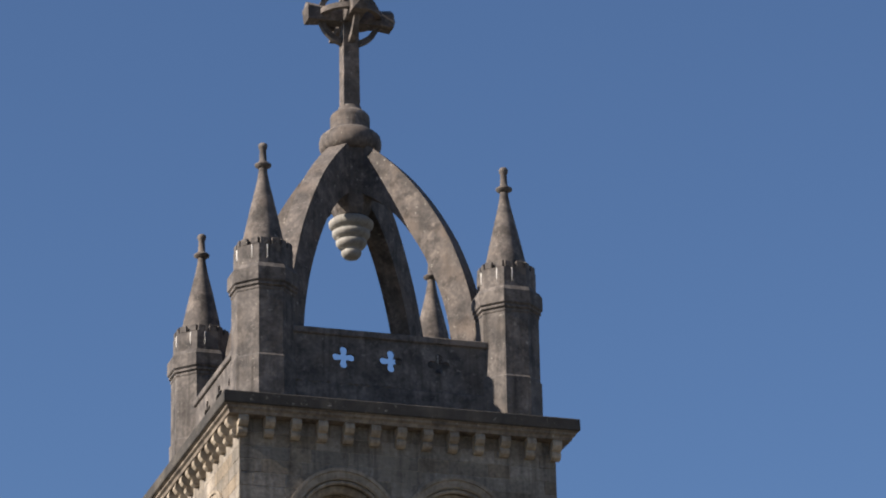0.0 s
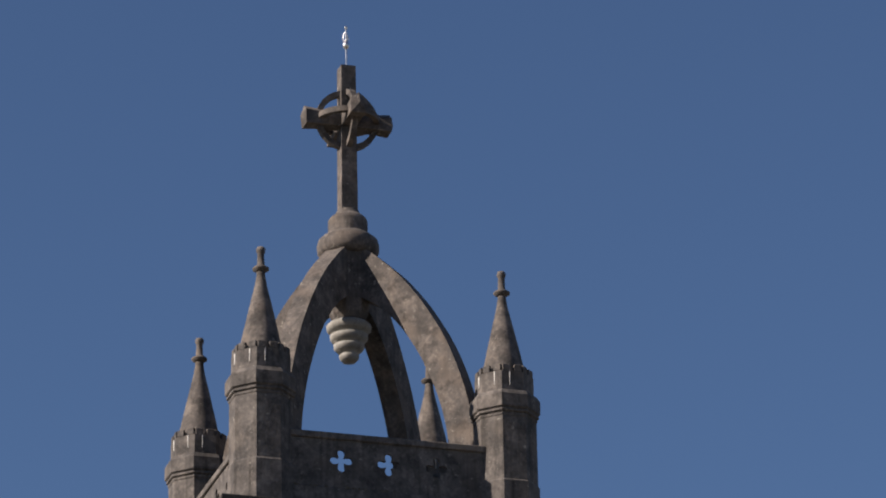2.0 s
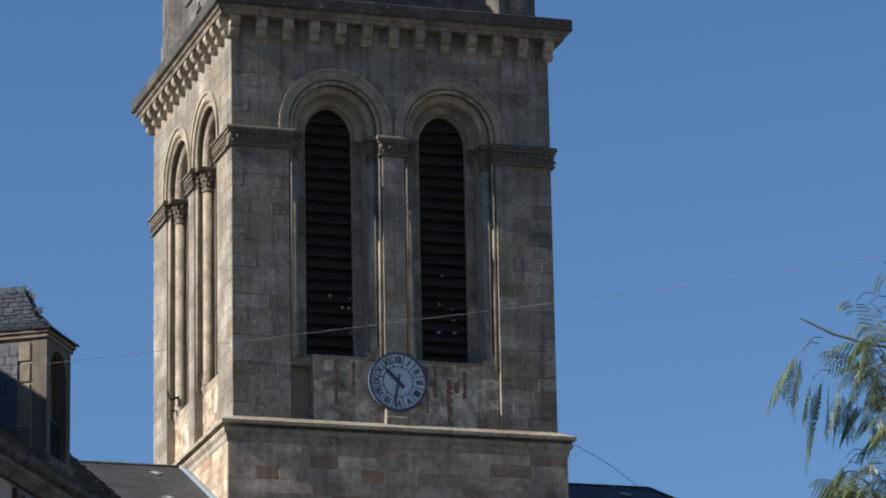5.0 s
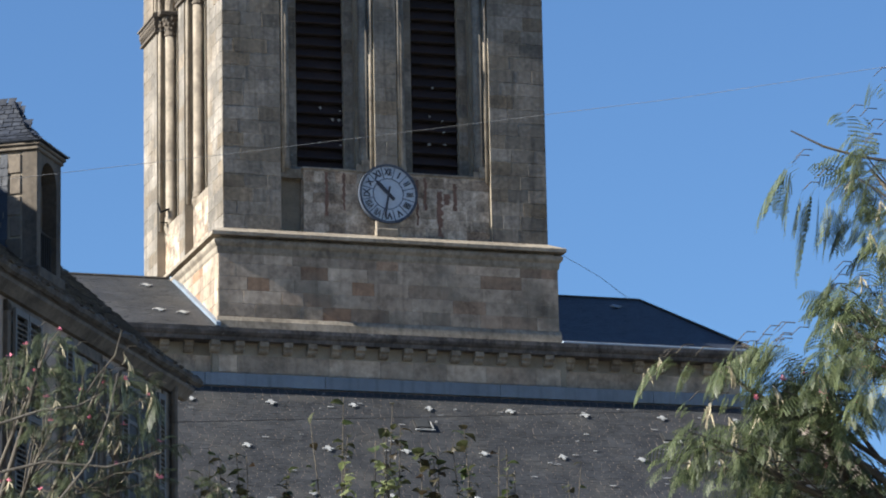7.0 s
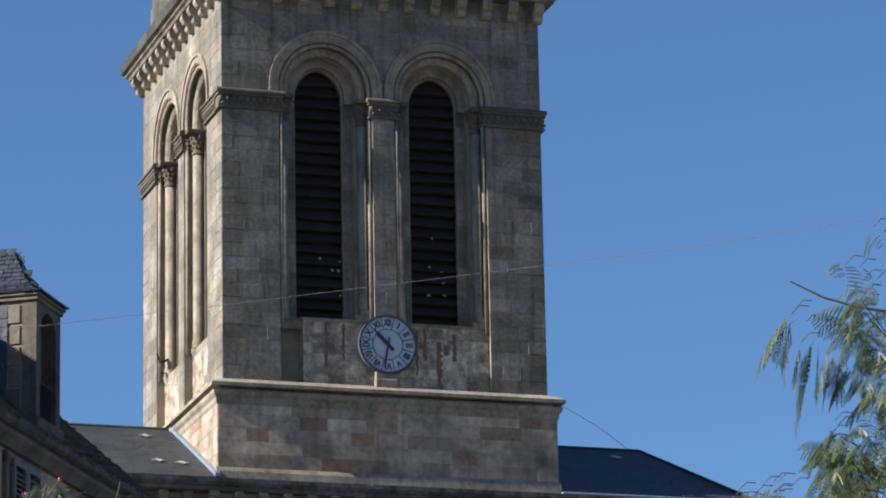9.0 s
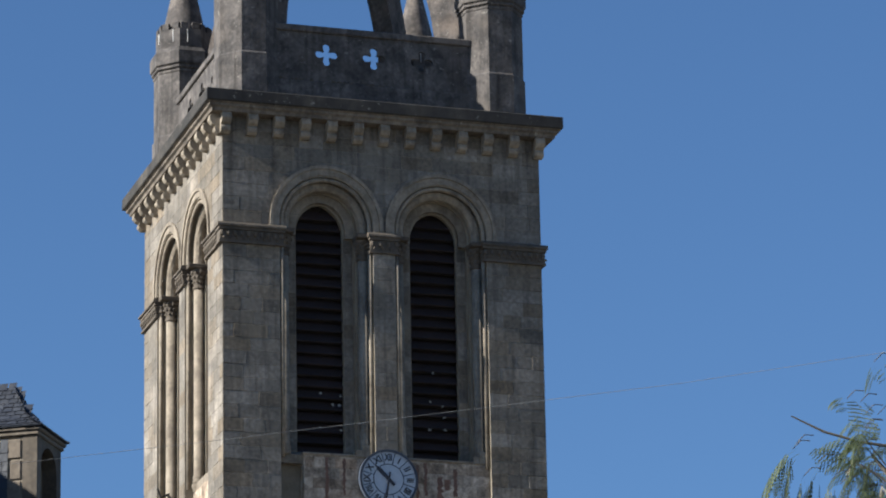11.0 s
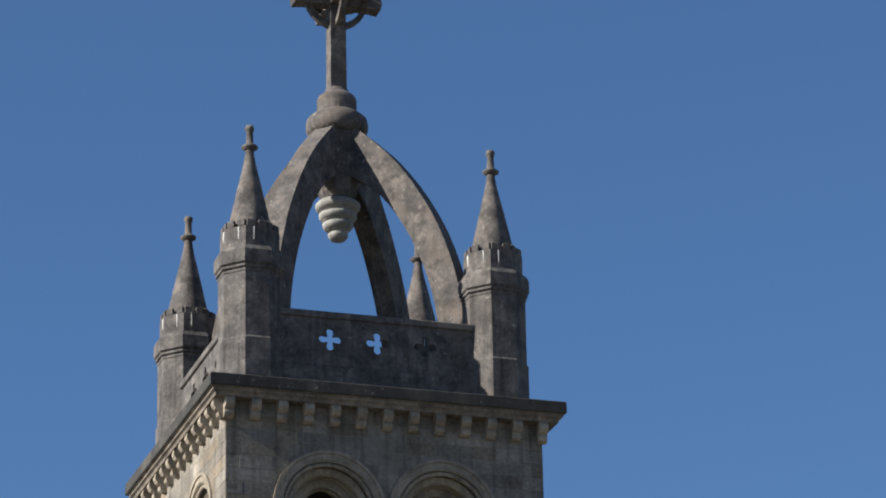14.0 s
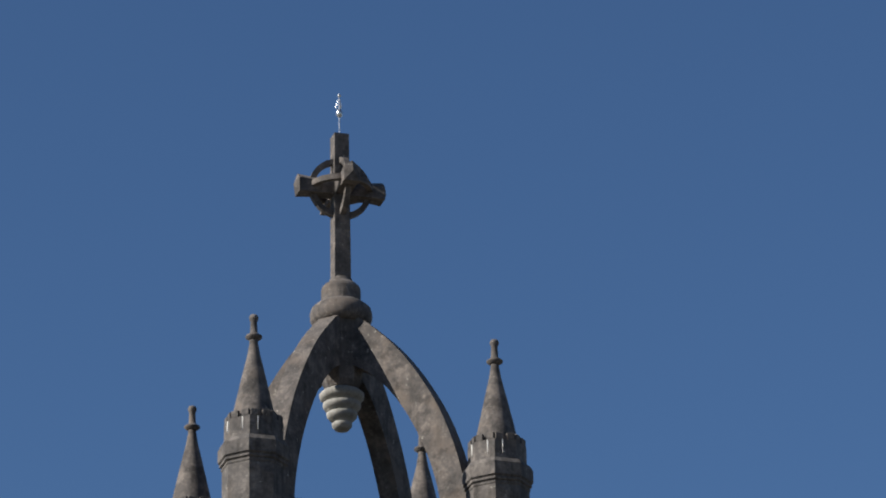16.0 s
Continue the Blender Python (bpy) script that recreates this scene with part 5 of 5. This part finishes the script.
# ---- shrubs before the aisle roof ----
def broad_leaf(bm, p, way, size, rng_):
    """A lobed leaf with a fold along its middle."""
    d = Vector(way).normalized()
    side = d.cross(Vector((rng_.uniform(-0.4, 0.4), rng_.uniform(-0.4, 0.4), 1))).normalized()
    up = side.cross(d)
    mid = [Vector(p) + d * size * f + up * size * h for f, h in ((0, 0), (0.35, 0.06), (0.7, 0.05), (1.0, -0.1))]
    mv = [bm.verts.new(q) for q in mid]
    for s in (-1, 1):
        ov = [bm.verts.new(mid[0] + side * s * size * 0.22 + up * 0.03 * size), bm.verts.new(mid[1] + side * s * size * 0.48 + up * 0.10 * size), bm.verts.new(mid[2] + side * s * size * 0.30 + up * 0.06 * size)]
        bm.faces.new((mv[0], mv[1], ov[1], ov[0]) if s > 0 else (mv[0], ov[0], ov[1], mv[1]))
        bm.faces.new((mv[1], mv[2], ov[2], ov[1]) if s > 0 else (mv[1], ov[1], ov[2], mv[2]))
        bm.faces.new((mv[2], mv[3], ov[2]) if s > 0 else (mv[2], ov[2], mv[3]))


def shrub(side, top, n, seed, mat, dist=30.0, spread=0.16, leaf=0.075, label="tall leafy shoot with broad green leaves"):
    rng_ = random.Random(seed)
    plant = thing("shrub", label, "shrub", "shoots before the aisle roof")
    leaves = bmesh.new()
    for k in range(3):
        stem = bmesh.new()
        a = spot(side + rng_.uniform(-0.1, 0.1), -1.6, dist)
        b = spot(side + rng_.uniform(-spread, spread), top - rng_.uniform(0, 0.35) * (k > 0), dist + rng_.uniform(-0.2, 0.2))
        c = a.lerp(b, 0.8) + Vector((rng_.uniform(-0.06, 0.06), 0, 0))
        c2 = c.lerp(b, 0.5) + Vector((rng_.uniform(-0.05, 0.05), 0, 0))
        tube(stem, [a, c, c2, b], [0.02, 0.008, 0.006, 0.003], 5)
        part("stem", stem, TWIG, plant)
        for i in range(int(n * 2.4)):
            q = c.lerp(b, rng_.uniform(-1.2, 1.0) if i % 3 else rng_.uniform(0.2, 1.0))
            broad_leaf(leaves, q, (rng_.uniform(-1, 1), rng_.uniform(-1, 1), rng_.uniform(-0.6, 0.4)), leaf * rng_.uniform(0.6, 1.5), rng_)
    part("foliage", leaves, mat, plant)


for s, top, n, seed, mat in ((-0.88, 5.55, 10, 1, BROAD), (-0.62, 5.22, 26, 2, BROAD_PALE), (-0.42, 5.52, 16, 3, BROAD), (-0.22, 5.30, 22, 4, BROAD), (0.05, 5.35, 18, 5, BROAD),
                             (0.28, 5.15, 20, 6, BROAD), (0.55, 5.12, 16, 7, BROAD), (0.85, 5.05, 14, 8, BROAD), (-1.15, 5.05, 16, 9, BROAD), (-1.55, 5.15, 20, 10, BROAD), (-1.8, 5.2, 18, 11, BROAD)):
    shrub(s, top + 0.42, n, seed, mat)

# ---- squared stones of the tower and the nave wall ----
rng_b = random.Random(21)
stone_meshes = {}


def stone(parent, m, u0, u1, z0, z1, mat, d=0.0, cut=None):
    """One squared stone, a little proud of its mortar, with worn edges; cut gives the lowest z over an arch."""
    p, j = 0.003 + rng_b.uniform(0, 0.004), 0.003
    u0, u1, z0, z1 = u0 + j, u1 - j, z0 + j, z1 - j
    if u1 - u0 < 0.03 or z1 - z0 < 0.03:
        return
    bm = bmesh.new()
    if cut is None:
        top = [(u0, z0), (u1, z0), (u1, z1), (u0, z1)]
    else:
        n = 6
        us = [u0 + (u1 - u0) * i / n for i in range(n + 1)]
        lows = [max(z0, cut(u)) for u in us]
        if all(v >= z1 - 0.02 for v in lows):
            bm.free()
            return
        keepers = [(u, min(v, z1 - 0.004)) for u, v in zip(us, lows)]
        top = keepers + [(u1, z1), (u0, z1)]
    cu, cz = sum(q[0] for q in top) / len(top), sum(q[1] for q in top) / len(top)
    e = 0.005
    a = [bm.verts.new((u, d, z)) for u, z in top]
    b = [bm.verts.new((u + (e if u < cu else -e), d - p, z + (e if z < cz else -e))) for u, z in top]
    bm.faces.new(b)
    for i in range(len(a)):
        k = (i + 1) % len(a)
        bm.faces.new((a[i], a[k], b[k], b[i]))
    bmesh.ops.transform(bm, matrix=m, verts=bm.verts)
    part("stone_block", bm, mat, parent)


def courses(parent, m, u0, u1, z0, z1, mat, d=0.0, height=0.305, length=0.72, cut=None, odd=0):
    n = max(1, round((z1 - z0) / height))
    h = (z1 - z0) / n
    for r in range(n):
        u = u0
        first = (r + odd) % 2
        while u < u1 - 0.02:
            w = length * rng_b.uniform(0.55, 1.3) * (0.6 if first else 1.0)
            first = 0
            v = u1 if u1 - (u + w) < 0.22 else u + w
            stone(parent, m, u, v, z0 + r * h, z0 + (r + 1) * h, mat, d, cut)
            u = v


def over_arches(u):
    return max([Z_SPRING + 1.025 * 1.26 * math.sqrt(max(0.0, 1 - ((u - c) / 1.28) ** 2)) if abs(u - c) < 1.28 else 0.0 for c in BAYS])


for side in ("front", "left"):
    w, m = walls[side], FACES[side]
    for i, (u0, u1) in enumerate(PIERS):
        courses(w, m, u0, u1, Z_STRING + 0.03, 28.93, ASHLAR, odd=i)
    courses(w, m, 0.0, W, Z_IMPOST + 0.005, 31.93, ASHLAR, cut=over_arches, length=0.85)
for c in BAYS:
    for s in (-1, 1):
        a, b = sorted((c + s * (H3 + 0.006), c + s * (H2 - 0.004)))
        courses(walls["front"], FACES["front"], a, b, Z_SILL + 0.14, Z_IMPOST, ASHLAR, d=0.62, height=0.34, length=0.6)
    courses(walls["left"], FACES["left"], c - 1.07, c + 1.07, Z_STRING + 0.03, 24.01, APRON, d=0.20, height=0.2, length=0.4)
for u0, u1 in ((1.88, 3.48), (4.03, 6.17)):
    courses(walls["front"], FACES["front"], u0, u1, Z_STRING + 0.03, 24.15, APRON, d=0.10, height=0.24, length=0.55)
for m, d in ((FACES["front"], -0.16), (FACES["left"], -0.16)):
    courses(plinth, m, -0.155, W + 0.155, 20.72, 22.21, ASHLAR_BASE, d=d, height=0.30, length=0.8)
for u0, u1, d in ((-3.0, -0.17, 0.0), (-0.16, W + 0.16, -0.175), (W + 0.17, 12.0, 0.0)):
    courses(nave_wall, FACES["front"], u0, u1, 19.10, 19.86, ASHLAR_BASE, d=d, height=0.38, length=0.95)
